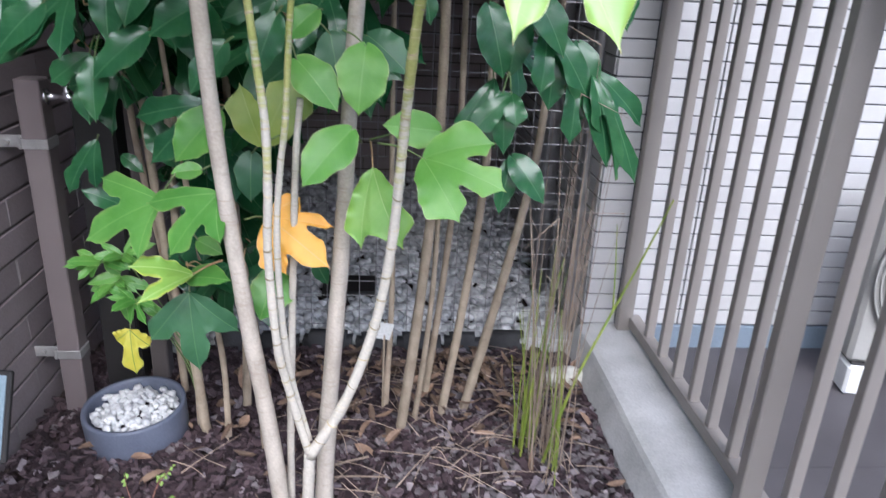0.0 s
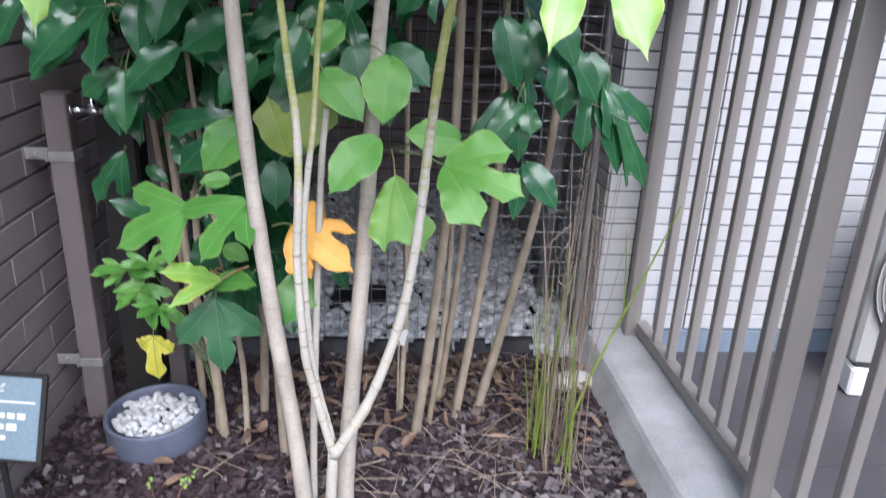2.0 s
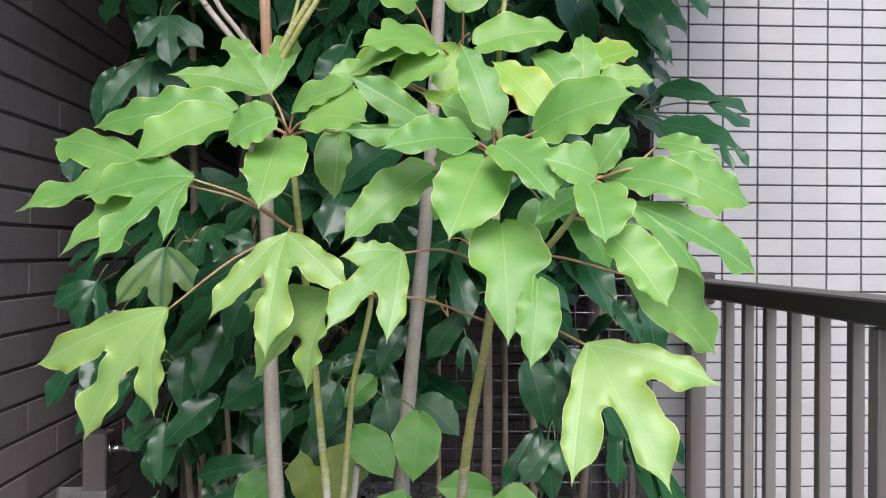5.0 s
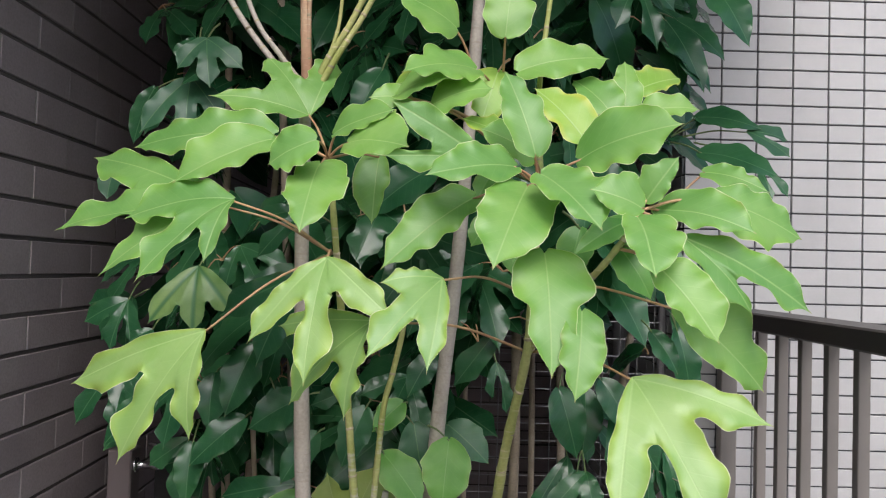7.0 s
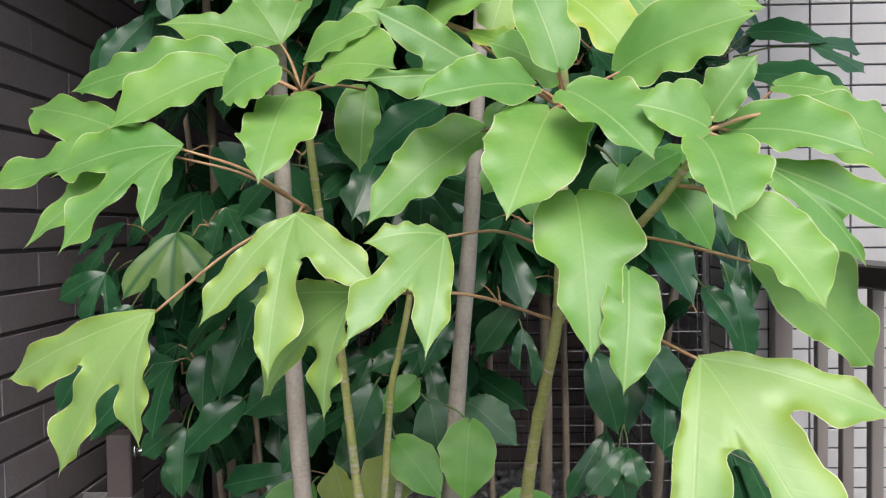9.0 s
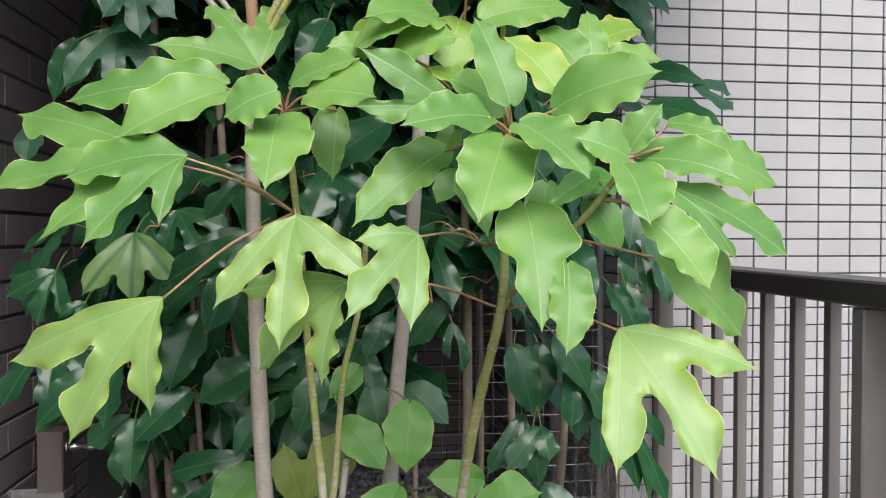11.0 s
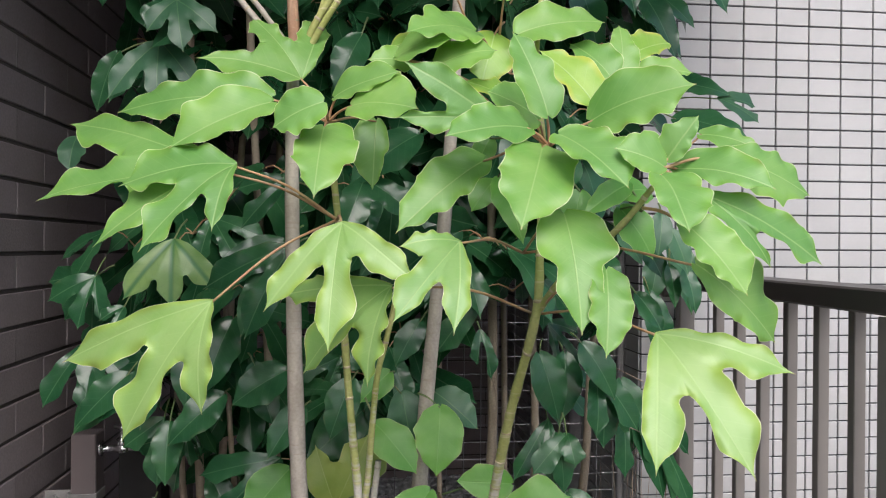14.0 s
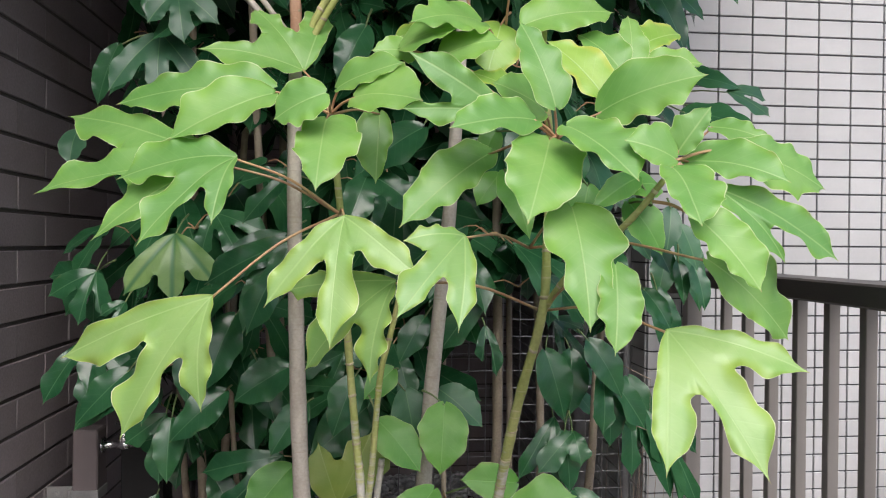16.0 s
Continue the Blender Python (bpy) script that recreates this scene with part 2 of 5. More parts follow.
SOIL = rough_mat("dark_soil", (0.028, 0.018, 0.015), (0.055, 0.036, 0.03), 160, 12, 0.95, 1.0, 0.0, dist=0.006)
CHIP = chip_mat()
CHIP_GREY = rough_mat("weathered_chip", (0.10, 0.082, 0.084), (0.23, 0.20, 0.205), 200, 40, 0.85, 0.6, 0.5, island=True)
LITTER = rough_mat("dead_leaf", (0.12, 0.075, 0.05), (0.235, 0.155, 0.105), 120, 30, 0.75, 0.4, 0.5, island=True)
STRAW = rough_mat("dry_twig", (0.24, 0.175, 0.13), (0.40, 0.32, 0.25), 200, 30, 0.8, 0.3, 0.35, island=True)
PEBBLE = rough_mat("white_pebble", (0.47, 0.47, 0.48), (0.70, 0.70, 0.70), 120, 20, 0.6, 0.3, 0.28, island=True)
POT = rough_mat("slate_blue_plastic", (0.10, 0.115, 0.16), (0.135, 0.15, 0.20), 260, 12, 0.5, 0.2, 0.0)
CHROME = rough_mat("chrome", (0.75, 0.75, 0.77), (0.85, 0.85, 0.87), 300, 20, 0.2, 0.05, 0.0, metal=1.0)
POST_BROWN = rough_mat("dark_brown_aluminium", (0.165, 0.138, 0.138), (0.195, 0.165, 0.163), 500, 6, 0.42, 0.04, 0.03, metal=0.15, speck=0.1)
BLACK = rough_mat("black_panel", (0.012, 0.011, 0.011), (0.02, 0.018, 0.018), 300, 10, 0.6, 0.2, 0.0)
# ivory made greyer, so the shade over the unit sits in its colour
AC_WHITE_SHADED = rough_mat("ivory_paint_shaded", (0.30, 0.29, 0.27), (0.35, 0.34, 0.32), 300, 5, 0.5, 0.1, 0.0)
WIRE = rough_mat("galvanised_wire", (0.30, 0.29, 0.30), (0.42, 0.41, 0.42), 300, 30, 0.5, 0.1, 0.1, metal=0.6)
GRASS = rough_mat("grass_blade", (0.16, 0.25, 0.03), (0.32, 0.36, 0.06), 90, 14, 0.55, 0.2, 0.35, island=True)
SIGN_BLUE = rough_mat("grey_blue_panel", (0.17, 0.23, 0.27), (0.20, 0.26, 0.30), 200, 6, 0.35, 0.05, 0.0)
PAPER = rough_mat("white_plastic", (0.72, 0.72, 0.71), (0.8, 0.8, 0.79), 200, 12, 0.5, 0.1, 0.0)
STONE_DARK = rough_mat("dark_edging_stone", (0.035, 0.035, 0.037), (0.06, 0.058, 0.06), 160, 20, 0.8, 0.7, 0.25, dist=0.004)
PAVING = rough_mat("outer_paving", (0.20, 0.19, 0.18), (0.27, 0.26, 0.25), 140, 3, 0.9, 0.5, 0.0)


# ---- mesh helpers ----
def mesh_of(bm, name, mat, smooth=False):
    me = bpy.data.meshes.new(name)
    bmesh.ops.recalc_face_normals(bm, faces=bm.faces)
    bm.to_mesh(me)
    bm.free()
    me.materials.append(mat)
    if smooth:
        me.polygons.foreach_set("use_smooth", [True] * len(me.polygons))
    return me


def part(name, bm, material, parent=None, label="", smooth=False):
    ob = new(name, mesh_of(bm, name, material, smooth))
    if parent:
        ob.parent = parent
    return tagged(ob, label)


def thing(name, at, label, category, group="", kind=""):
    ob = new(name)
    ob.location = at
    ob.empty_display_size = 0.05
    return tagged(ob, label, category, group, kind)


def box(size, at=(0, 0, 0), bevel=0.0, bm=None, turn=None, seg=1):
    bm = bm or bmesh.new()
    m = Matrix.Translation(at) @ (turn or Matrix()) @ Matrix.Diagonal((*size, 1))
    made = bmesh.ops.create_cube(bm, size=1, matrix=m)["verts"]
    if bevel:
        edges = list({e for v in made for e in v.link_edges})
        bmesh.ops.bevel(bm, geom=edges, offset=bevel, segments=seg, affect="EDGES")
    return bm


def span(a, b, bevel=0.0, bm=None):
    """A box between two corners."""
    a, b = Vector(a), Vector(b)
    return box([abs(c) for c in b - a], (a + b) / 2, bevel, bm)


def spline(points, steps=6):
    """Points along a smooth line through the given ones."""
    p = [Vector(q) for q in points]
    if len(p) == 2:
        return [p[0].lerp(p[1], i / steps) for i in range(steps + 1)]
    out = []
    for i in range(len(p) - 1):
        a, b = p[i], p[i + 1]
        before = p[i - 1] if i else a * 2 - b
        after = p[i + 2] if i + 2 < len(p) else b * 2 - a
        for k in range(steps):
            t = k / steps
            out.append(0.5 * ((2 * a) + (b - before) * t + (2 * before - 5 * a + 4 * b - after) * t * t + (3 * a - before - 3 * b + after) * t ** 3))
    return out + [p[-1]]


def tube(points, r0, r1, sides=8, steps=6, bm=None, knots=0.0, seed=0):
    """A tapered round stem along a smooth line; knots: how much the nodes swell."""
    bm = bm or bmesh.new()
    line = spline(points, steps)
    rng = random.Random(seed)
    rings = []
    side = Vector((1, 0.13, 0.07))
    for i, c in enumerate(line):
        d = (line[min(i + 1, len(line) - 1)] - line[max(i - 1, 0)]).normalized()
        u = (side - d * side.dot(d)).normalized()
        v = d.cross(u)
        r = r0 + (r1 - r0) * i / (len(line) - 1)
        r *= 1 + knots * rng.choice((0, 0, 0, 1)) + rng.uniform(-0.03, 0.03) * (knots > 0)
        rings.append([bm.verts.new(c + (u * math.cos(a) + v * math.sin(a)) * r) for a in (2 * math.pi * k / sides for k in range(sides))])
    for a, b in zip(rings, rings[1:]):
        for k in range(sides):
            bm.faces.new((a[k], a[(k + 1) % sides], b[(k + 1) % sides], b[k]))
    bm.faces.new(rings[0][::-1])
    bm.faces.new(rings[-1])
    return bm


def lathe(profile, sides=32, bm=None, m=None):
    """A turned body; profile: (radius, height) from one end to the other."""
    bm = bm or bmesh.new()
    m = m or Matrix()
    rings = [[bm.verts.new(m @ Vector((r * math.cos(a), r * math.sin(a), h))) for a in (2 * math.pi * k / sides for k in range(sides))] for r, h in profile]
    for a, b in zip(rings, rings[1:]):
        for k in range(sides):
            bm.faces.new((a[k], a[(k + 1) % sides], b[(k + 1) % sides], b[k]))
    bm.faces.new(rings[0])
    bm.faces.new(rings[-1])
    return bm


# ---- leaves ----
def leaf_mesh(name, length, width, lobes, material, seed, cols=5, step=0.025, wave=0.035, fold=0.12, bay=0.36, arch=0.05, scallop=0.085, bays=(), lean=0.0, opening=0.05, waist=None):
    """A blade of one to five lobes from one base: axis along +y, upper side to +z.
    lobes: (angle in degrees, length against the middle lobe, and the breadth of its two halves where it is known);
    bays: how far the web reaches between neighbours, and in which direction; opening: how wide the gap past it grows;
    lean: how much wider the half on the +x side is; waist: where a blade draws in, and how far.
    Each lobe has a midrib and a half blade on either side; neighbouring halves share the web up to the sinus."""
    rng = random.Random(seed)
    whole = sorted([(0.0, 1.0)] + [(math.radians(e[0]), e[1]) + tuple(e[2:]) for e in lobes])
    every = [e[:2] for e in whole]
    breadth = {k: e[2:] for k, e in enumerate(whole) if len(e) > 2}
    single = len(every) == 1
    # sinus of each pair of neighbours: distance from the base
    sinus = [min((bay + rng.uniform(-0.05, 0.05)) * min(max(l, 0.6), max(k, 0.6), 1.05), 0.8 * min(l, k)) for (a, l), (b, k) in zip(every, every[1:])]
    split = [(a + b) / 2 for (a, l), (b, m) in zip(every, every[1:])]
    for k, given in enumerate(bays):
        reach = given
        if isinstance(given, tuple):
            reach = given[0]
            split[k] = min(max(math.radians(given[1]), every[k][0] + 0.1), every[k + 1][0] - 0.1)
        sinus[k] = min(reach, 0.8 * min(every[k][1], every[k + 1][1]))
    longest = max(l for a, l in every)
    grid = {0.004, 0.012, 0.02} | {round(step * i, 4) for i in range(1, int(longest / step) + 1)}
    for sb in sinus:
        grid = {g for g in grid if abs(g - sb) > 0.004}
        grid |= {sb} | {sb + d for d in (0.005, 0.014, 0.028, 0.048)}
    grid = sorted(grid)
    if single and scallop < 0.04:
        knot = ([0, 0.012, 0.04, 0.10, 0.20, 0.34, 0.48, 0.60, 0.70, 0.79, 0.86, 0.915, 0.955, 1], [0, 0.22, 0.42, 0.66, 0.88, 1.0, 0.97, 0.88, 0.76, 0.58, 0.38, 0.20, 0.08, 0])
    elif single:
        knot = ([0, 0.012, 0.04, 0.10, 0.20, 0.34, 0.48, 0.60, 0.70, 0.79, 0.86, 0.915, 0.955, 1], [0, 0.30, 0.56, 0.80, 0.95, 1.0, 0.99, 0.95, 0.90, 0.78, 0.52, 0.20, 0.06, 0])
    else:
        knot = ([0, 0.03, 0.10, 0.22, 0.38, 0.52, 0.65, 0.75, 0.83, 0.89, 0.94, 0.97, 1], [0, 0.16, 0.42, 0.68, 0.82, 0.90, 1.0, 0.95, 0.66, 0.30, 0.09, 0.035, 0])
    verts, rib, edge, alongs, ends, index, faces = [], [], [], [], [], {}, []
    phase = rng.uniform(0, 6.3)
    twist, side_bend, droop = rng.uniform(-0.06, 0.06), rng.uniform(-0.02, 0.02), rng.uniform(0.02, 0.12)

    def put(key, x, y, d, s, l, c, free, ph, turns):
        if key is not None and key in index:
            return index[key]
        u = min(max(s / l, 0), 1)
        r = min(math.hypot(x, y), l)
        z = arch * math.sin(math.pi * min(u, 1) ** 0.8) + droop * r * (l - r) + fold * d * (1 - 0.9 * d) + twist * x * y + side_bend * x
        z += wave * free * c ** 3 * min(d * 8, 1) * math.sin(ph + 6.283 * turns * u)
        z -= 0.02 * u ** 6
        z += (0.006 + 0.4 * wave) * noise.noise(Vector((x * 2.2 + seed * 1.7, y * 2.2, seed * 0.7)))
        i = len(verts)
        verts.append((x * length, y * length, z * length))
        rib.append(d * length)
        edge.append(c * free)
        alongs.append(s * length)
        ends.append(u)
        if key is not None:
            index[key] = i
        return i

    for k, (ang, l) in enumerate(every):
        sin_a, cos_a = math.sin(ang), math.cos(ang)
        S = [0.0] + [g for g in grid if g < l - 0.062] + [l - 0.055, l - 0.036, l - 0.018, l]
        half = width * 0.5 * (1.0 if single or ang == 0 else 0.8 + 0.2 * min(l, 1.1))
        for side in (-1, 1):
            j = k - 1 if side < 0 else k
            near = 0 <= j < len(sinus)
            sb = sinus[j] if near else 0
            gap_half = (every[j + 1][0] - every[j][0]) / 2 if near else 0
            ratio = abs(split[j] - ang) / gap_half if near else 1.0
            full = breadth[k][(side + 1) // 2] if k in breadth else half * (1 + side * lean)
            jit = [h * (1 + rng.uniform(-0.07, 0.07)) for h in knot[1]]
            turns, ph = rng.uniform(2.2, 4.2), rng.uniform(0, 6.3)
            skew = rng.uniform(-0.04, 0.04)
            shoulder, drop = (rng.uniform(0.42, 0.70), rng.uniform(0.12, 0.34)) if single else (rng.uniform(0.66, 0.80), rng.uniform(0.05, 0.25))
            drop *= min(scallop / 0.08, 1)
            if waist and single:
                shoulder, drop = waist[0] + rng.uniform(-0.03, 0.03), waist[1]
            rows = []
            for i, s in enumerate(S):
                u = s / l
                h = full / ratio * float(np.interp(min(max(u + skew * math.sin(math.pi * u), 0), 1), knot[0], jit))
                w = math.sin(ph + 6.283 * turns * u)
                bump = 0.55 * w + 0.45 * (2 * abs(math.sin(ph / 2 + math.pi * turns * u + 0.6)) ** 0.6 - 1.2)
                step_in = min(max((u - shoulder) / 0.11, 0), 1)
                h *= 1 - drop * step_in * step_in * (3 - 2 * step_in)
                h *= 1 + scallop * (0.7 if single else 1.0) * bump * min(max((u - 0.12) * 6, 0), 1)
                free = 1.0
                if near:
                    web = math.tan(min(gap_half, 1.2)) * s
                    if s <= sb:
                        h, free = web, max(0.0, (s / sb) ** 4 - 0.05)
                    else:
                        lip = min((s - sb) / 0.05, 1.0)
                        goal = min(h, web - 0.022 - opening * min((s - sb) / 0.2, 1))
                        h = web + (goal - web) * math.sqrt(1 - (1 - lip) ** 2)
                if i == len(S) - 1 or i == 0:
                    h = 0.0
                row = []
                for c in range(cols + 1):
                    f = (c / cols) ** 0.9
                    d = h * f
                    y0 = s - (0.05 if not near else 0) * f * max(0.0, 1 - u * 4) * (1 if single else 0.4) + 0.06 * d * (1 if s > sb and not near else 0)
                    turned = ang + side * math.atan2(d, y0) * ratio if near else ang + side * math.atan2(d, y0)
                    far = math.hypot(d, y0)
                    x, y = far * math.sin(turned), far * math.cos(turned)
                    if i == 0:
                        key = "base"
                    elif c == 0 or i == len(S) - 1:
                        key = ("rib", k, i)
                    elif c == cols and near and s <= sb:
                        key = ("web", j, round(s, 5))
                    else:
                        key = None
                    row.append(put(key, x, y, d, s, l, f, free, ph + phase, turns))
                rows.append(row)
            for p, q in zip(rows, rows[1:]):
                for c in range(cols):
                    quad = [p[c], q[c], q[c + 1], p[c + 1]]
                    quad = [v for n, v in enumerate(quad) if v not in quad[:n]]
                    if len(quad) > 2:
                        faces.append(quad[::-1] if side > 0 else quad)
    me = bpy.data.meshes.new(name)
    me.from_pydata(verts, [], faces)
    me.polygons.foreach_set("use_smooth", [True] * len(me.polygons))
    for key, values in (("rib", rib), ("edge", edge), ("along", alongs), ("tip", ends)):
        me.attributes.new(key, "FLOAT", "POINT").data.foreach_set("value", values)
    me.materials.append(material)
    return me


def leaf_pose(base, tip, facing):
    """The pose that lays a blade from base to tip, with its upper side towards facing."""
    base, tip = Vector(base), Vector(tip)
    y = (tip - base).normalized()
    f = Vector(facing)
    z = (f - y * f.dot(y)).normalized()
    x = y.cross(z)
    m = Matrix((x, y, z)).transposed().to_4x4()
    return Matrix.Translation(base) @ m

# ---- setting ----
SOIL_Z, KERB_Z = 0.10, 0.20
WALL_X, TILE_Y, CORNER_X, BACK_Y = -0.77, 2.20, 0.70, 4.10

ground = part("ground", span((-30, -40, -0.3), (30, 0.25, 0.06)), PAVING)
tagged(ground, "grey paving in front of the planting bed", "ground", kind="structure")

# planting bed: one uneven sheet of soil
bm = bmesh.new()
bmesh.ops.create_grid(bm, x_segments=70, y_segments=90, size=0.5)
for v in bm.verts:
    v.co = Vector((-0.045 + v.co.x * 1.47, 1.22 + v.co.y * 2.02, SOIL_Z - 0.012))
    v.co.z += 0.012 * noise.noise(v.co * 6) + 0.006 * noise.noise(v.co * 23)
bed = part("planting_bed", bm, SOIL, smooth=True)
tagged(bed, "dark moist soil of a narrow planting bed", "soil", kind="structure")
base_fill = part("bed_base", span((-1.0, 0.25, -0.3), (0.70, 2.24, 0.065)), SOIL)
tagged(base_fill, "dark earth under the planting bed", "soil", kind="structure")
yard = part("yard_base", span((-1.0, 2.24, -0.3), (0.70, BACK_Y, 0.085)), SOIL)
tagged(yard, "dark earth under the pebble strip", "ground", kind="structure")

# brick wall at the side: mortar body, bricks follow at the end of the file
wall_west = part("wall_west", span((WALL_X - 0.25, 0.62, -0.2), (WALL_X - 0.004, BACK_Y + 0.3, 3.4)), BRICK_JOINT)
tagged(wall_west, "dark brown brick wall with thin recessed joints", "wall", kind="structure")
wall_back = part("wall_back", span((WALL_X - 0.004, BACK_Y + 0.004, -0.2), (CORNER_X + 0.3, BACK_Y + 0.25, 4.2)), BRICK_JOINT)
tagged(wall_back, "dark brown brick wall closing the pebble strip", "wall", kind="structure")
# tiled house wall: front and return
wall_east = part("wall_east", span((CORNER_X + 0.004, TILE_Y + 0.004, 0.19), (CORNER_X + 0.25, BACK_Y + 0.008, 4.2)), TILE_JOINT)
tagged(wall_east, "white tiled house wall along the pebble strip", "wall", kind="structure")
wall_north = part("wall_north", span((CORNER_X + 0.25, TILE_Y + 0.004, 0.19), (4.2, TILE_Y + 0.25, 4.2)), TILE_JOINT)
tagged(wall_north, "white tiled house wall with dark grout lines", "wall", kind="structure")
skirting = part("baseboard", span((CORNER_X + 0.12, TILE_Y - 0.006, 0.11), (4.2, TILE_Y + 0.2, 0.196), 0.002), SKIRT)
tagged(skirting, "blue-grey rendered skirting under the white tiles", "baseboard", kind="structure")
plinth = part("plinth", span((CORNER_X + 0.01, TILE_Y + 0.01, -0.2), (CORNER_X + 0.3, BACK_Y, 0.188)), CONCRETE)
tagged(plinth, "concrete plinth under the tiled wall", "plinth", kind="structure")
# unseen slab, its height and front edge set to shade the upper wall
roof_slab = part("ceiling", span((WALL_X - 0.25, 0.85, 2.36), (CORNER_X + 0.25, BACK_Y + 0.25, 2.52)), CONCRETE)
tagged(roof_slab, "unseen concrete balcony slab above the shrub and the pebble strip", "ceiling", kind="structure")

# terrace behind the railing
terrace = part("floor", span((0.86, -1.2, -0.2), (4.2, TILE_Y - 0.006, 0.12)), FLOOR)
tagged(terrace, "grey-mauve sheet floor of the terrace", "floor", kind="structure")
for y in (1.62, 1.02, 0.42):
    seam = part("trim", span((0.93, y - 0.012, 0.12), (4.2, y + 0.012, 0.1215)), FLOOR)
    tagged(seam, "flat welded seam in the terrace floor", "trim", kind="structure")
edge_strip = part("trim", span((0.862, -1.2, 0.12), (0.905, TILE_Y - 0.01, 0.135), 0.003), SIGN_BLUE)
edge_strip.data.materials[0] = rough_mat("dark_navy", (0.02, 0.035, 0.06), (0.03, 0.05, 0.08), 200, 9, 0.5, 0.2, 0.0)
tagged(edge_strip, "dark navy strip along the terrace edge", "trim", kind="structure")

# kerb with a bevelled inner shoulder
bm = bmesh.new()
prof = [(0.640, -0.2), (0.655, KERB_Z - 0.09), (0.682, KERB_Z - 0.022), (0.690, KERB_Z - 0.010), (0.706, KERB_Z - 0.004), (0.735, KERB_Z), (0.86, KERB_Z), (0.86, -0.2)]
for y in np.linspace(-1.2, TILE_Y + 0.004, 40):
    for x, z in prof:
        wob = 0.002 * noise.noise(Vector((x * 9, y * 5, z * 9)))
        bm.verts.new((x + wob, y, z + wob * (z > 0)))
bm.verts.ensure_lookup_table()
n = len(prof)
for i in range(39):
    for k in range(n):
        bm.faces.new((bm.verts[i * n + k], bm.verts[i * n + (k + 1) % n], bm.verts[(i + 1) * n + (k + 1) % n], bm.verts[(i + 1) * n + k]))
kerb = part("kerb", bm, CONCRETE)
tagged(kerb, "pale concrete kerb beside the planting bed", "kerb", kind="structure")


# ---- railing ----
FENCE_X, RAIL_TOP = 0.845, 1.287
railing = thing("railing", (FENCE_X, 1.4, KERB_Z), "brown aluminium railing with upright bars on a concrete kerb", "railing")
inv = Matrix.Translation((-FENCE_X, -1.4, -KERB_Z))


def rail_part(name, bm, mat, label="", smooth=False):
    bm.transform(inv)
    return part(name, bm, mat, railing, label, smooth)


rail_part("top_rail", span((FENCE_X - 0.083, -1.1, RAIL_TOP - 0.043), (FENCE_X + 0.02, TILE_Y - 0.002, RAIL_TOP), 0.004), ALU_DARK, "dark brown handrail")
rail_part("bottom_rail", span((FENCE_X - 0.018, -1.1, 0.214), (FENCE_X + 0.018, TILE_Y - 0.03, 0.246), 0.002), ALU)
rail_part("wall_bracket", span((FENCE_X - 0.09, TILE_Y - 0.02, 1.215), (FENCE_X + 0.03, TILE_Y, 1.305), 0.006), ALU_DARK)
for y in (2.165, 1.33, 0.25, -0.8):
    shift = -0.03 if y > 2 else -0.053
    rail_part("post", span((FENCE_X + shift - 0.022, y - 0.015, KERB_Z), (FENCE_X + shift + 0.023, y + 0.015, RAIL_TOP - 0.046), 0.003), ALU)
    if y < 2:
        rail_part("foot_block", span((FENCE_X - 0.088, y - 0.060, KERB_Z - 0.004), (FENCE_X - 0.020, y + 0.030, KERB_Z + 0.007), 0.003), CONCRETE, "pale mortar pad")
bars = [2.03 - 0.107 * k for k in range(31)]
picket = mesh_of(box((0.024, 0.020, RAIL_TOP - 0.045 - 0.246), (0, 0, 0), 0.0015), "picket", ALU)
for y in bars:
    ob = new("picket", picket)
    ob.parent = railing
    ob.location = (0, y - 1.4, (RAIL_TOP - 0.045 + 0.246) / 2 - KERB_Z)


# ---- air conditioner on the terrace ----
FAN_DARK = rough_mat("fan_shade_grey", (0.05, 0.05, 0.05), (0.075, 0.073, 0.07), 200, 9, 0.6, 0.2, 0.0)


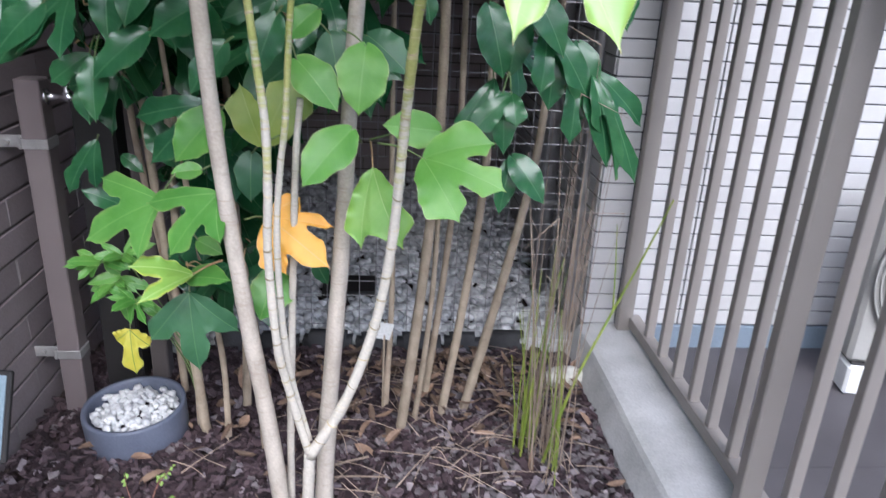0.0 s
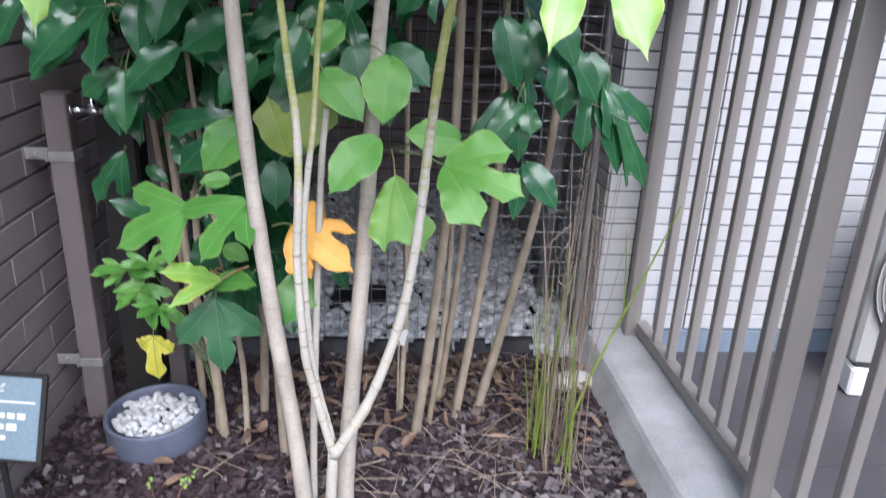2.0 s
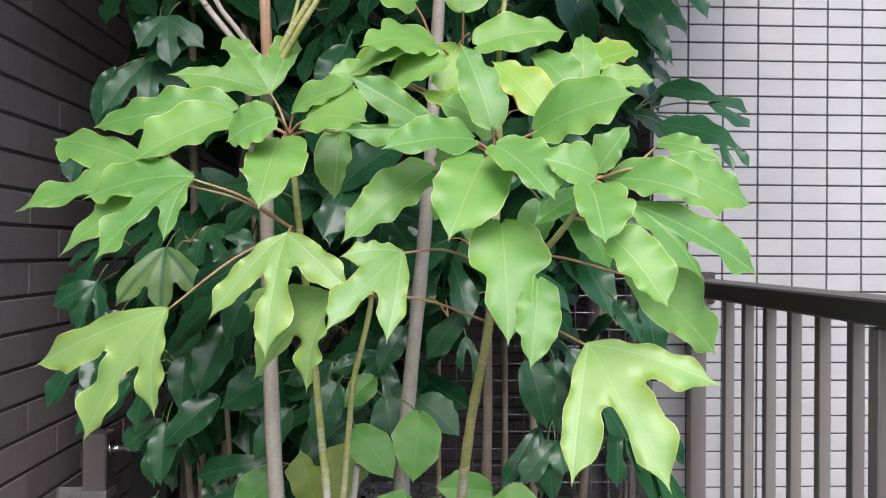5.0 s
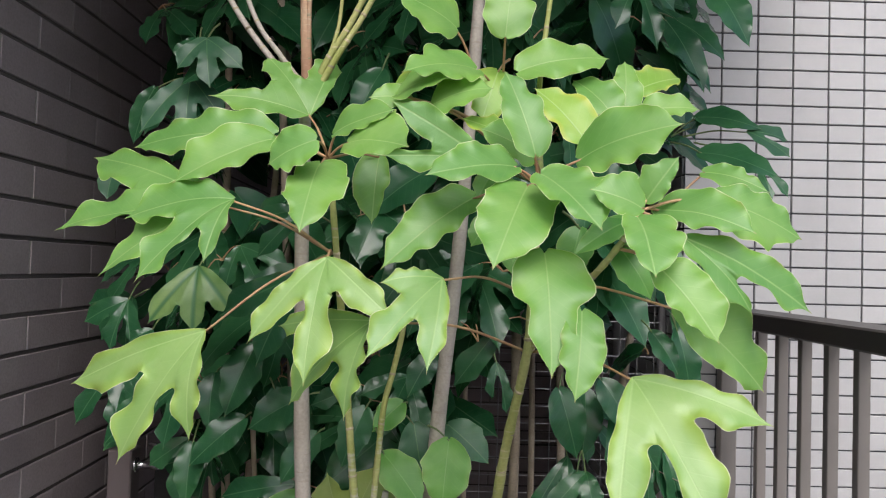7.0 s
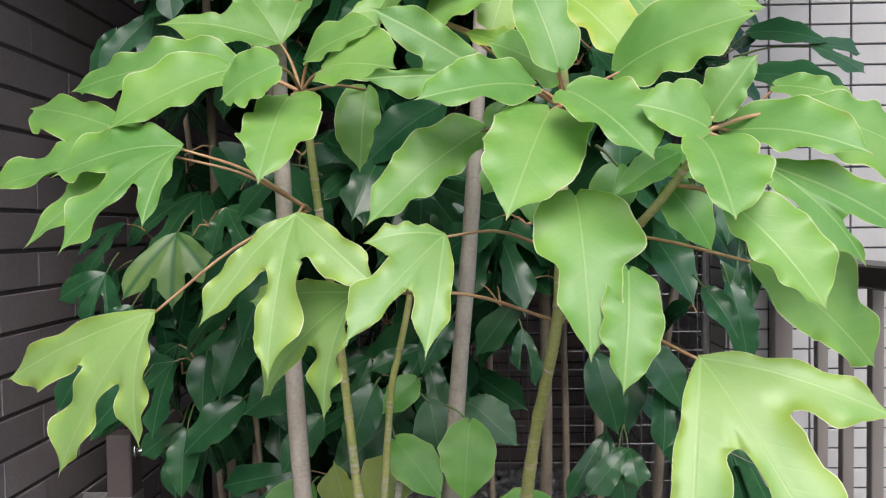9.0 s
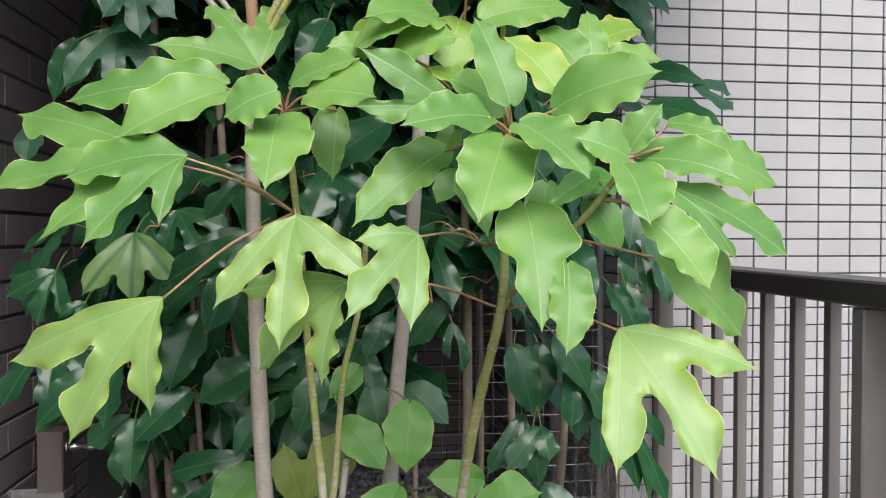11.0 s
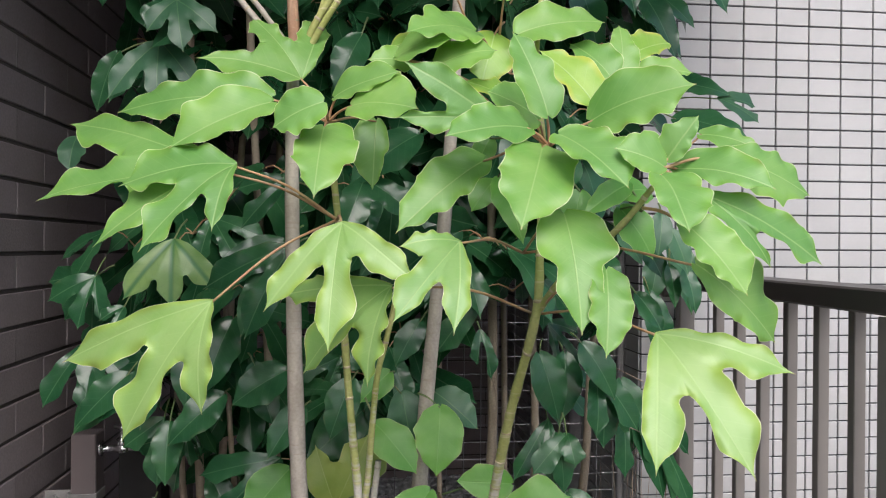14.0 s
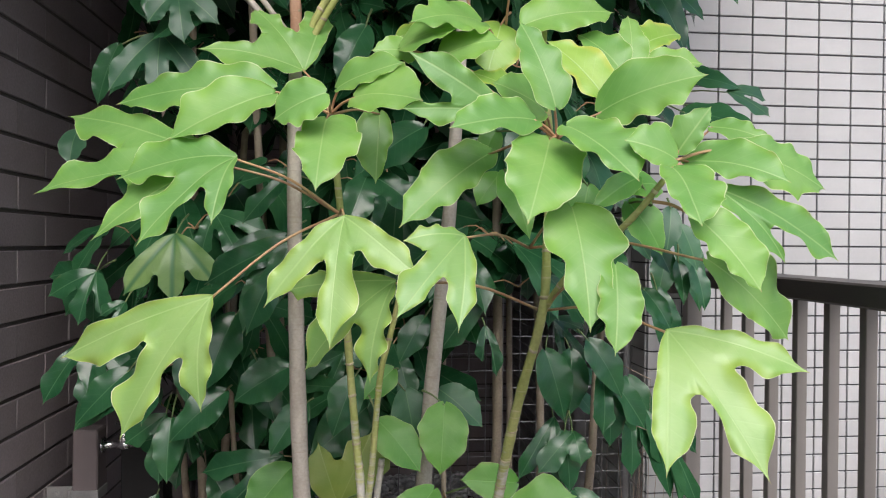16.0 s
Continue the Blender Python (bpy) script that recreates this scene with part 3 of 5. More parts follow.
def air_conditioner():
    x0, x1, yf, yb, z0, z1 = -0.302, 0.36, -0.11, -0.03, 0.10, 0.655
    unit = thing("air_conditioner", (1.708, 1.994, 0.12), "ivory outdoor air conditioner with a round fan grille", "air conditioner")
    unit.rotation_euler = (0, 0, radians(-10))

    def put(name, bm, mat, label=""):
        return part(name, bm, mat, unit, label)

    put("casing", span((x0, yf, z0), (x1, yb, z1), 0.012), AC_WHITE_SHADED)
    cx, cz, rad = x0 + 0.262, 0.380, 0.255
    face = Matrix.Translation((cx, yf - 0.001, cz)) @ pose(0, 0, 0, 90)
    put("hub", lathe([(0.075, 0.012), (0.07, 0.02)], 24, m=face), AC_WHITE_SHADED)
    # flat disc; the shade inside the opening is given as its dark colour
    fan = put("fan_opening", lathe([(rad - 0.01, -0.001), (rad - 0.01, 0.004)], 48, m=face), FAN_DARK, "dark fan opening")
    for k in range(13):
        r = rad * (0.28 + 0.72 * k / 12)
        bm = bmesh.new()
        ring = [(r - 0.002, 0.012), (r + 0.002, 0.012), (r + 0.002, 0.016), (r - 0.002, 0.016), (r - 0.002, 0.012)]
        put("grille_ring", lathe(ring, 48, bm, face), AC_WHITE_SHADED).parent = fan
    for k in range(16):
        a = 2 * math.pi * k / 16
        p, q = Vector((math.cos(a) * 0.05, math.sin(a) * 0.05, 0.014)), Vector((math.cos(a) * rad, math.sin(a) * rad, 0.008))
        put("grille_spoke", tube([face @ p, face @ q], 0.0022, 0.0022, 5, 2), AC_WHITE_SHADED).parent = fan
    for x in (x0 + 0.007, x1 - 0.13):
        put("foot", span((x, yf - 0.01, 0), (x + 0.085, yb, 0.092), 0.008), PAPER, "white plastic foot")
        put("foot_cap", span((x + 0.008, yf, 0.092), (x + 0.077, yb - 0.01, 0.10), 0.002), BLACK)


air_conditioner()


# ---- tap post against the brick wall ----
def tap_post():
    at = Vector((-0.697, 1.895, SOIL_Z - 0.02))
    post = thing("tap_post", at, "brown square garden tap post strapped to the brick wall", "tap post")

    def put(name, bm, mat, label="", smooth=False):
        bm.transform(Matrix.Translation(-at))
        return part(name, bm, mat, post, label, smooth)

    x0, x1, y0, y1 = -0.714, -0.661, 1.870, 1.923
    put("column", span((x0, y0, at.z), (x1, y1, 0.938), 0.003), POST_BROWN)
    for z in (0.797, 0.268):
        bm = span((x0 - 0.002, y0 - 0.003, z - 0.011), (x1 + 0.003, y1, z + 0.011), 0.001)
        put("strap", bm, CHROME, "dull steel strap").data.materials[0] = STEEL
        bm = span((WALL_X - 0.003, 1.878, z - 0.010), (x0 - 0.001, 1.882, z + 0.018), 0.001)
        tube([(-0.748, 1.868, z + 0.004), (-0.748, 1.886, z + 0.004)], 0.006, 0.006, 6, 1, bm)
        box((0.008, 0.022, 0.026), (x0 - 0.004, 1.876, z + 0.001), 0.002, bm)
        put("wall_clamp", bm, STEEL, "small steel wall clamp with a bolt")
    across = Matrix.Translation((x1, 1.896, 0.899)) @ pose(0, 0, 0, 0, 90, 0)
    flange = [(0.004, 0.0), (0.017, 0.0), (0.018, 0.004), (0.011, 0.007), (0.0085, 0.010), (0.008, 0.034), (0.011, 0.038), (0.0115, 0.056), (0.008, 0.060), (0.006, 0.062)]
    tap = put("tap", lathe(flange, 16, m=across), CHROME, "chrome garden tap", True)
    upright = Matrix.Translation((x1 + 0.047, 1.896, 0.899))
    bonnet = lathe([(0.008, 0.0), (0.0095, 0.010), (0.0095, 0.020), (0.006, 0.022), (0.0055, 0.040), (0.008, 0.042), (0.008, 0.050), (0.004, 0.052)], 14, m=upright)
    put("valve_stem", bonnet, CHROME, "", True).parent = tap
    bm = tube([(x1 + 0.030, 1.896, 0.947), (x1 + 0.064, 1.896, 0.947)], 0.0042, 0.0042, 8, 2)
    put("handle", bm, CHROME, "", True).parent = tap
    bm = tube([(x1 + 0.058, 1.896, 0.899), (-0.583, 1.894, 0.899), (-0.563, 1.892, 0.898), (-0.551, 1.891, 0.891), (-0.547, 1.890, 0.874)], 0.0058, 0.005, 10, 5)
    put("spout", bm, CHROME, "", True).parent = tap


STEEL = rough_mat("dull_steel", (0.42, 0.41, 0.40), (0.52, 0.51, 0.50), 400, 20, 0.45, 0.1, 0.0, metal=0.7)
tap_post()
cabinet = thing("utility_cabinet", (-0.6075, 2.095, 0.08), "narrow black cabinet behind the tap post", "cabinet")
part("body", span((-0.0475, -0.097, 0.0), (0.0475, 0.105, 0.81), 0.004), BLACK, cabinet)
part("door", span((-0.0445, -0.105, 0.012), (0.0445, -0.0975, 0.80), 0.002), BLACK, cabinet)
part("lid", span((-0.0495, -0.108, 0.8105), (0.0495, 0.107, 0.818), 0.002), BLACK, cabinet)
slim_post = part("slim_post", span((-0.545, 2.02, 0.08), (-0.50, 2.07, 1.3), 0.004), BRICK_JOINT)
tagged(slim_post, "slim dark post at the end of the mesh fence", "post")


# ---- plant sign ----
def plant_sign():
    at = Vector((-0.635, 1.33, SOIL_Z - 0.03))
    sign = thing("plant_sign", at, "small slanted grey-blue plant sign in a black frame", "sign")
    tilt = Matrix.Translation((0, 0, 0.40)) @ pose(0, 0, 0, -22, 0, -8)

    def put(name, bm, mat, label=""):
        return part(name, bm, mat, sign, label)

    bm = box((0.20, 0.012, 0.155), (0, 0, 0), 0.003)
    bm.transform(tilt)
    put("frame", bm, BLACK)
    bm = box((0.186, 0.004, 0.141), (0, -0.006, 0), 0.001)
    bm.transform(tilt)
    put("panel", bm, SIGN_BLUE, "grey-blue printed panel")
    rng = random.Random(5)
    bm = box((0.17, 0.002, 0.0025), (0, -0.0085, 0.028), 0)
    bm.transform(tilt)
    put("rule", bm, PAPER)
    font = bpy.data.curves.new("title", "FONT")
    font.body, font.size, font.align_x, font.align_y, font.extrude = "\u30ca\u30ae", 0.024, "CENTER", "CENTER", 0.0006
    title = new("title_source", font)
    bpy.context.view_layer.update()
    me = bpy.data.meshes.new_from_object(title.evaluated_get(bpy.context.evaluated_depsgraph_get()))
    bpy.data.objects.remove(title)
    me.materials.clear()
    me.materials.append(PAPER)
    me.transform(tilt @ Matrix.Translation((0.008, -0.0088, 0.046)) @ pose(0, 0, 0, 90))
    ob = new("title", me)
    ob.parent = sign
    for z, h, n in ((0.004, 0.012, 8), (-0.015, 0.012, 8), (-0.034, 0.012, 7), (-0.052, 0.010, 6)):
        x = -0.08
        for k in range(n):
            w = rng.uniform(0.008, 0.018)
            bm = box((w, 0.002, h * rng.uniform(0.6, 1)), (x + w / 2, -0.0085, z), 0)
            bm.transform(tilt)
            put("lettering_bar", bm, PAPER)
            x += w + 0.005
    bm = tube([(0, 0.01, 0), (0, 0.012, 0.34)], 0.006, 0.006, 8, 3)
    put("stake", bm, BLACK)


plant_sign()


# ---- low ring of plastic pipe filled with pebbles ----
def pebble_mesh(name, n, place, size, mat, seed):
    """Many rounded stones in one mesh."""
    rng = random.Random(seed)
    ico = bmesh.new()
    bmesh.ops.create_icosphere(ico, subdivisions=1, radius=1)
    base = np.array([v.co[:] for v in ico.verts])
    tri = [[v.index for v in f.verts] for f in ico.faces]
    ico.free()
    verts, faces = [], []
    for _ in range(n):
        x, y, z = place(rng)
        s = rng.uniform(*size)
        sc = np.array([s * rng.uniform(0.8, 1.25), s * rng.uniform(0.75, 1.1), s * rng.uniform(0.5, 0.8)])
        rot = np.array(Euler((rng.uniform(-0.5, 0.5), rng.uniform(-0.5, 0.5), rng.uniform(0, 6.3))).to_matrix())
        lump = 1 + np.array([[rng.uniform(-0.16, 0.16)] for _ in base])
        p = (base * lump * sc) @ rot.T + np.array([x, y, z])
        k = len(verts)
        verts += p.tolist()
        faces += [[a + k for a in t] for t in tri]
    me = bpy.data.meshes.new(name)
    me.from_pydata(verts, [], faces)
    me.polygons.foreach_set("use_smooth", [True] * len(me.polygons))
    me.materials.append(mat)
    return me


def pipe_ring():
    at = Vector((-0.512, 1.795, SOIL_Z - 0.038))
    ring = thing("pipe_ring", at, "low slate-blue plastic pipe ring filled with white pebbles", "planter ring")
    prof = [(0.117, 0), (0.119, 0.06), (0.120, 0.112), (0.1185, 0.118), (0.110, 0.118), (0.108, 0.112), (0.107, 0.0)]
    part("wall", lathe(prof, 48, m=pose(0, 0, 0, 2, -2, 0)), POT, ring, "", True)

    def spot(rng):
        a, r = rng.uniform(0, 6.3), 0.098 * math.sqrt(rng.random())
        return r * math.cos(a), r * math.sin(a), 0.098 + 0.012 * (1 - r / 0.1) + rng.uniform(-0.008, 0.008)

    kinds = [pebble_mesh("pebble", 1, lambda r: (0, 0, 0), (0.009, 0.0145), PEBBLE, 40 + k) for k in range(12)]
    rng = random.Random(3)
    for k in range(250):
        stone = new("pebble", kinds[k % 12])
        stone.parent = ring
        stone.matrix_local = Matrix.Translation(spot(rng)) @ Matrix.Rotation(rng.uniform(0, 6.3), 4, "Z")


pipe_ring()


# ---- pebble strip, edging and mesh fence behind the bed ----
def strip_spot(rng):
    return rng.uniform(-0.55, 0.69), 2.25 + 1.85 * rng.random() ** 1.25, 0.088 + rng.uniform(0, 0.022)


strip = new("pebble_strip", pebble_mesh("pebble_strip", 4600, strip_spot, (0.014, 0.027), PEBBLE, 8))
tagged(strip, "strip of white crushed stone behind the bed", "pebbles", kind="stuff")
rng = random.Random(21)
x = -0.42
while x < 0.52:
    w = rng.uniform(0.10, 0.16)
    bm = box((w, 0.075, 0.085), (0, 0, 0), 0.018, seg=2)
    for v in bm.verts:
        v.co += Vector((noise.noise(v.co * 30 + Vector((x, 0, 0))), noise.noise(v.co * 26), noise.noise(v.co * 28))) * 0.006
    stone = part("edging_stone", bm, STONE_DARK, smooth=True)
    stone.matrix_world = pose(x + w / 2, 2.235 + rng.uniform(-0.008, 0.008), 0.10, 0, 0, rng.uniform(-5, 5))
    tagged(stone, "dark rounded edging stone half sunk in the soil", "edging stone", "edging stones behind the bed")
    x += w + 0.012
bm = box((0.24, 0.10, 0.07), (0, 0, 0), 0.012, seg=2)
slab = part("concrete_block", bm, CONCRETE)
slab.matrix_world = pose(-0.56, 2.20, 0.11, 0, 0, 4)
tagged(slab, "weathered concrete block at the foot of the cabinet", "block")
bm = box((0.17, 0.09, 0.06), (0, 0, 0), 0.012, seg=2)
slab = part("concrete_block", bm, CONCRETE)
slab.matrix_world = pose(0.60, 2.23, 0.115, 0, 0, -6)
tagged(slab, "weathered concrete block at the wall's corner", "block")
bm = bmesh.new()
bmesh.ops.create_icosphere(bm, subdivisions=3, radius=1)
for v in bm.verts:
    v.co *= 1 + 0.10 * noise.noise(v.co * 1.7)
    v.co = Vector((v.co.x * 0.062, v.co.y * 0.035, v.co.z * 0.032))
stone = part("white_stone", bm, PAPER, smooth=True)
stone.matrix_world = pose(0.610, 2.02, 0.118, 0, 0, 8)
stone.data.materials[0] = rough_mat("chalky_stone", (0.58, 0.56, 0.49), (0.70, 0.68, 0.61), 120, 22, 0.85, 0.6, 0.0, dist=0.004)
tagged(stone, "pale oblong stone lying against the kerb", "stone")


def mesh_fence():
    fence = thing("mesh_fence", (0.08, 2.31, 0.09), "grey welded wire mesh fence behind the shrubs", "fence")
    zs = [0.04 + 0.05 * k for k in range(27)]
    up = mesh_of(tube([(0, 0, 0), (0, 0, 1.36)], 0.0014, 0.0014, 4, 1), "upright_wire", WIRE)
    x = -0.57
    while x < 0.61:
        ob = new("upright_wire", up)
        ob.parent = fence
        ob.location = (x, 0, 0)
        x += 0.05
    across = mesh_of(tube([(-0.58, 0.003, 0), (0.61, 0.003, 0)], 0.0014, 0.0014, 4, 1), "cross_wire", WIRE)
    for z in zs:
        ob = new("cross_wire", across)
        ob.parent = fence
        ob.location = (0, 0, z)
    for x in (-0.58, 0.605):
        part("post", tube([(x, 0.01, -0.05), (x, 0.01, 1.40)], 0.012, 0.012, 10, 2), WIRE, fence)


mesh_fence()
pipe = thing("downpipe", (0.655, 2.66, 0.1), "grey rain pipe on the return of the tiled wall", "downpipe")
part("pipe", tube([(0, 0, 0), (0, 0, 2.89)], 0.03, 0.03, 16, 2), WIRE, pipe, smooth=True)
for z in (0.35, 1.3, 2.3):
    part("clip", box((0.075, 0.07, 0.02), (0.01, 0, z), 0.004), STEEL, pipe)
drain = part("drain_box", span((-0.13, 2.55, 0.08), (0.06, 2.70, 0.13), 0.006), BLACK)
tagged(drain, "black drain box among the pebbles", "drain")


# ---- ground cover: bark chips, dead leaves, twigs ----
def chips(n, seed):
    rng = random.Random(seed)
    verts, faces, grey = [], [], []
    for _ in range(n):
        x, y = rng.uniform(-0.76, 0.665), 0.95 + 1.25 * rng.random()
        l, w, h = rng.uniform(0.008, 0.026) * (1.5 if rng.random() < 0.08 else 1), rng.uniform(0.005, 0.016), rng.uniform(0.0015, 0.006)
        z = SOIL_Z - 0.006 + 0.012 * noise.noise(Vector((x, y, 0.088)) * 6) + rng.uniform(0, 0.016)
        e = Euler((rng.gauss(0, 0.35), rng.gauss(0, 0.35), rng.uniform(0, 6.3))).to_matrix()
        # bleached chips, commoner to the right, where they also carry the brighter light
        grey.append(int(rng.random() < min(max(0.04 + 0.6 * (x + 0.15), 0.03), 0.34) * (1 if y < 1.8 else 0.4)))
        k = len(verts)
        for sz in (-1, 1):
            for sx, sy in ((-1, -1), (1, -1), (1, 1), (-1, 1)):
                p = Vector((sx * l * rng.uniform(0.55, 1), sy * w * rng.uniform(0.5, 1), sz * h)) * 0.8
                verts.append((e @ p + Vector((x, y, z)))[:])
        faces += [(k, k + 3, k + 2, k + 1), (k + 4, k + 5, k + 6, k + 7)] + [(k + i, k + (i + 1) % 4, k + 4 + (i + 1) % 4, k + 4 + i) for i in range(4)]
    me = bpy.data.meshes.new("bark_mulch")
    me.from_pydata(verts, [], faces)
    me.materials.append(CHIP)
    me.materials.append(CHIP_GREY)
    me.polygons.foreach_set("material_index", [k for k in grey for _ in range(6)])
    return me


tagged(new("bark_mulch", chips(14000, 4)), "reddish-brown bark chip mulch over the bed", "mulch", kind="stuff")


def litter(n, seed):
    rng = random.Random(seed)
    bm = bmesh.new()
    for _ in range(n):
        x, y = rng.gauss(0.26, 0.28), rng.triangular(1.62, 2.17, 2.10)
        if rng.random() < 0.10:
            x, y = rng.uniform(-0.7, 0.62), rng.uniform(1.25, 2.15)
        if not -0.74 < x < 0.64:
            continue
        l, w, c = rng.uniform(0.014, 0.042), rng.uniform(0.005, 0.013), rng.uniform(-0.3, 0.5)
        m = Matrix.Translation((x, y, SOIL_Z + rng.uniform(0.008, 0.04))) @ Euler((rng.gauss(0, 0.4), rng.gauss(0, 0.5), rng.uniform(0, 6.3))).to_matrix().to_4x4()
        rows = []
        for i in range(6):
            t = i / 5 * 2 - 1
            h = w * (1 - t * t) ** 0.7 + 0.0006
            rows.append([bm.verts.new(m @ Vector((t * l, s * h, c * l * t * t + abs(s) * h * 0.5))) for s in (-1, 0, 1)])
        for a, b in zip(rows, rows[1:]):
            for k in range(2):
                bm.faces.new((a[k], b[k], b[k + 1], a[k + 1]))
    me = bpy.data.meshes.new("leaf_litter")
    bm.to_mesh(me)
    bm.free()
    me.materials.append(LITTER)
    return me


tagged(new("leaf_litter", litter(260, 9)), "curled tan dead leaves lying on the mulch", "leaf litter", kind="stuff")


def twigs(n, seed):
    rng = random.Random(seed)
    bm = bmesh.new()
    for _ in range(n):
        x, y, a, l = rng.gauss(0.25, 0.28), rng.uniform(1.4, 2.1), rng.uniform(0, 6.3), rng.uniform(0.06, 0.22)
        if not -0.65 < x < 0.56:
            continue
        p = Vector((x, y, SOIL_Z + rng.uniform(0.012, 0.035)))
        d = Vector((math.cos(a), math.sin(a), rng.uniform(-0.03, 0.14))) * l
        q = p + d
        q.x, q.y = min(max(q.x, -0.72), 0.64), min(q.y, 2.16)
        tube([p, p.lerp(q, 0.5) + Vector((rng.gauss(0, 0.006), rng.gauss(0, 0.008), 0.006)), q], 0.0013, 0.0007, 5, 3, bm)
    return part("dry_twigs", bm, STRAW)


for a, b, r in (((-0.08, 1.597, 0.122), (0.056, 1.647, 0.130), 0.0035), ((-0.09, 1.574, 0.120), (0.094, 1.58, 0.126), 0.0028)):
    stick = part("fallen_stick", tube([a, ((a[0] + b[0]) / 2, (a[1] + b[1]) / 2 + 0.004, 0.127), b], r, r * 0.6, 6, 4), STRAW)
    tagged(stick, "broken pale stick lying on the bark mulch", "stick", "sticks on the mulch")
tagged(twigs(140, 14), "thin straw-coloured twigs scattered on the mulch", "twigs", kind="stuff")

# ---- the shrubs ----
front = thing("three_lobed_shrub", (-0.06, 1.38, SOIL_Z), "many-stemmed evergreen shrub with pale young lobed leaves", "shrub")
rear = thing("three_lobed_shrub", (0.0, 1.85, SOIL_Z), "tall evergreen shrub with dark glossy lobed leaves", "shrub")
REAR = Matrix.Translation(-rear.location)
count = [0]
BARK_RED = bark_mat("reddish_bark", (0.36, 0.20, 0.12), (0.48, 0.32, 0.20), (0.55, 0.45, 0.33))
SCAR = rough_mat("leaf_scar_cork", (0.34, 0.28, 0.16), (0.50, 0.43, 0.30), 200, 60, 0.8, 0.5, 0.35, dist=0.002)


def stem(owner, points, r0, r1, mat, name="stem", knots=0.06, sides=10, label="", scars=None):
    count[0] += 1
    bm = tube(points, r0, r1, sides, 8, knots=knots, seed=count[0])
    bm.transform(Matrix.Translation(-owner.location))
    ob = part(name, bm, mat, owner, label, True)
    if scars:
        # pale rings where old leaves fell
        rng = random.Random(count[0] * 7)
        line = spline(points, 24)
        gone, goal = 0.0, rng.uniform(0.02, 0.05)
        for i, (p, q) in enumerate(zip(line, line[1:])):
            gone += (q - p).length
            if gone > goal:
                goal = gone + rng.uniform(*scars)
                r = r0 + (r1 - r0) * i / len(line)
                d = (q - p).normalized()
                a = p - owner.location
                ring = lathe([(r * 0.9, -0.003), (r * 1.05, -0.0015), (r * 1.17, 0.0), (r * 1.05, 0.0012), (r * 0.9, 0.0022)], 10, m=Matrix.Translation(a) @ d.to_track_quat("Z", "Y").to_matrix().to_4x4() @ Matrix.Rotation(rng.uniform(-0.4, 0.4), 4, "X") @ Matrix.Rotation(rng.uniform(-0.4, 0.4), 4, "Y"))
                part("leaf_scar", ring, SCAR if mat != BARK_PALE else BARK, ob, "", True)
    return ob


# how far the margin waves and how deep it is scalloped, by the leaf's age
MARGIN = {"bright": (0.028, 0.08), "lime": (0.032, 0.085), "yellow": (0.028, 0.08), "mid": (0.012, 0.03), "dark": (0.012, 0.03), "deep": (0.012, 0.03), "olive": (0.012, 0.03), "mottled": (0.012, 0.03), "yellow2": (0.03, 0.06), "orange": (0.02, 0.05)}


def near_leaf(base, tip, width, lobes=(), facing=(0, -0.80, 0.60), node=None, tone="bright", bay=0.36, owner=None, bays=(), lean=0.0, waist=None):
    """One blade with its stalk."""
    owner = owner or front
    count[0] += 1
    base, tip = Vector(base), Vector(tip)
    length = (tip - base).length
    me = leaf_mesh("leaf", length, width, lobes, LEAF[tone], count[0], bay=bay, wave=MARGIN[tone][0], scallop=MARGIN[tone][1], bays=bays, lean=lean, waist=waist)
    ob = new("leaf", me)
    ob.parent = owner
    ob.matrix_local = Matrix.Translation(-owner.location) @ leaf_pose(base, tip, facing)
    if node:
        node = Vector(node)
        mid = base.lerp(node, 0.5) + Vector((0, 0, 0.06 * (node - base).length))
        bm = tube([node, mid, base + (tip - base) * 0.02], 0.0019, 0.0013, 6, 5)
        bm.transform(Matrix.Translation(-owner.location))
        part("petiole", bm, PETIOLE if tone in ("bright", "lime", "yellow") else PETIOLE_GREEN, owner, "", True)
    return ob


def rear_leaf(*given, **named):
    return near_leaf(*given, owner=rear, **named)


# stems of the front shrub
stem(front, [(-0.096, 1.400, 0.054), (-0.119, 1.385, 0.365), (-0.152, 1.367, 0.667), (-0.176, 1.340, 0.980), (-0.185, 1.300, 1.382), (-0.183, 1.280, 1.647)], 0.0175, 0.0085, BARK, "trunk")
# fan of bare shoots at the top of the first trunk
stem(front, [(-0.180, 1.280, 1.601), (-0.185, 1.270, 1.729), (-0.195, 1.260, 1.939)], 0.0085, 0.006, BARK_RED, "branch")
stem(front, [(-0.178, 1.276, 1.616), (-0.179, 1.265, 1.729), (-0.177, 1.250, 1.909)], 0.0036, 0.003, BARK_RED, "branch", scars=(0.02, 0.04))
stem(front, [(-0.185, 1.278, 1.621), (-0.228, 1.270, 1.665), (-0.278, 1.265, 1.728), (-0.331, 1.260, 1.818)], 0.0052, 0.0038, BARK, "branch", scars=(0.03, 0.05))
stem(front, [(-0.185, 1.276, 1.632), (-0.222, 1.262, 1.678), (-0.257, 1.258, 1.729), (-0.301, 1.250, 1.849)], 0.0042, 0.0032, BARK, "branch", scars=(0.03, 0.05))
stem(front, [(-0.176, 1.276, 1.611), (-0.150, 1.262, 1.668), (-0.114, 1.258, 1.729), (-0.058, 1.250, 1.849)], 0.0058, 0.004, BARK_GREEN, "branch", scars=(0.03, 0.05))
stem(front, [(-0.174, 1.270, 1.606), (-0.136, 1.250, 1.668), (-0.095, 1.245, 1.735), (-0.037, 1.240, 1.850)], 0.005, 0.0036, BARK_GREEN, "branch", scars=(0.03, 0.05))
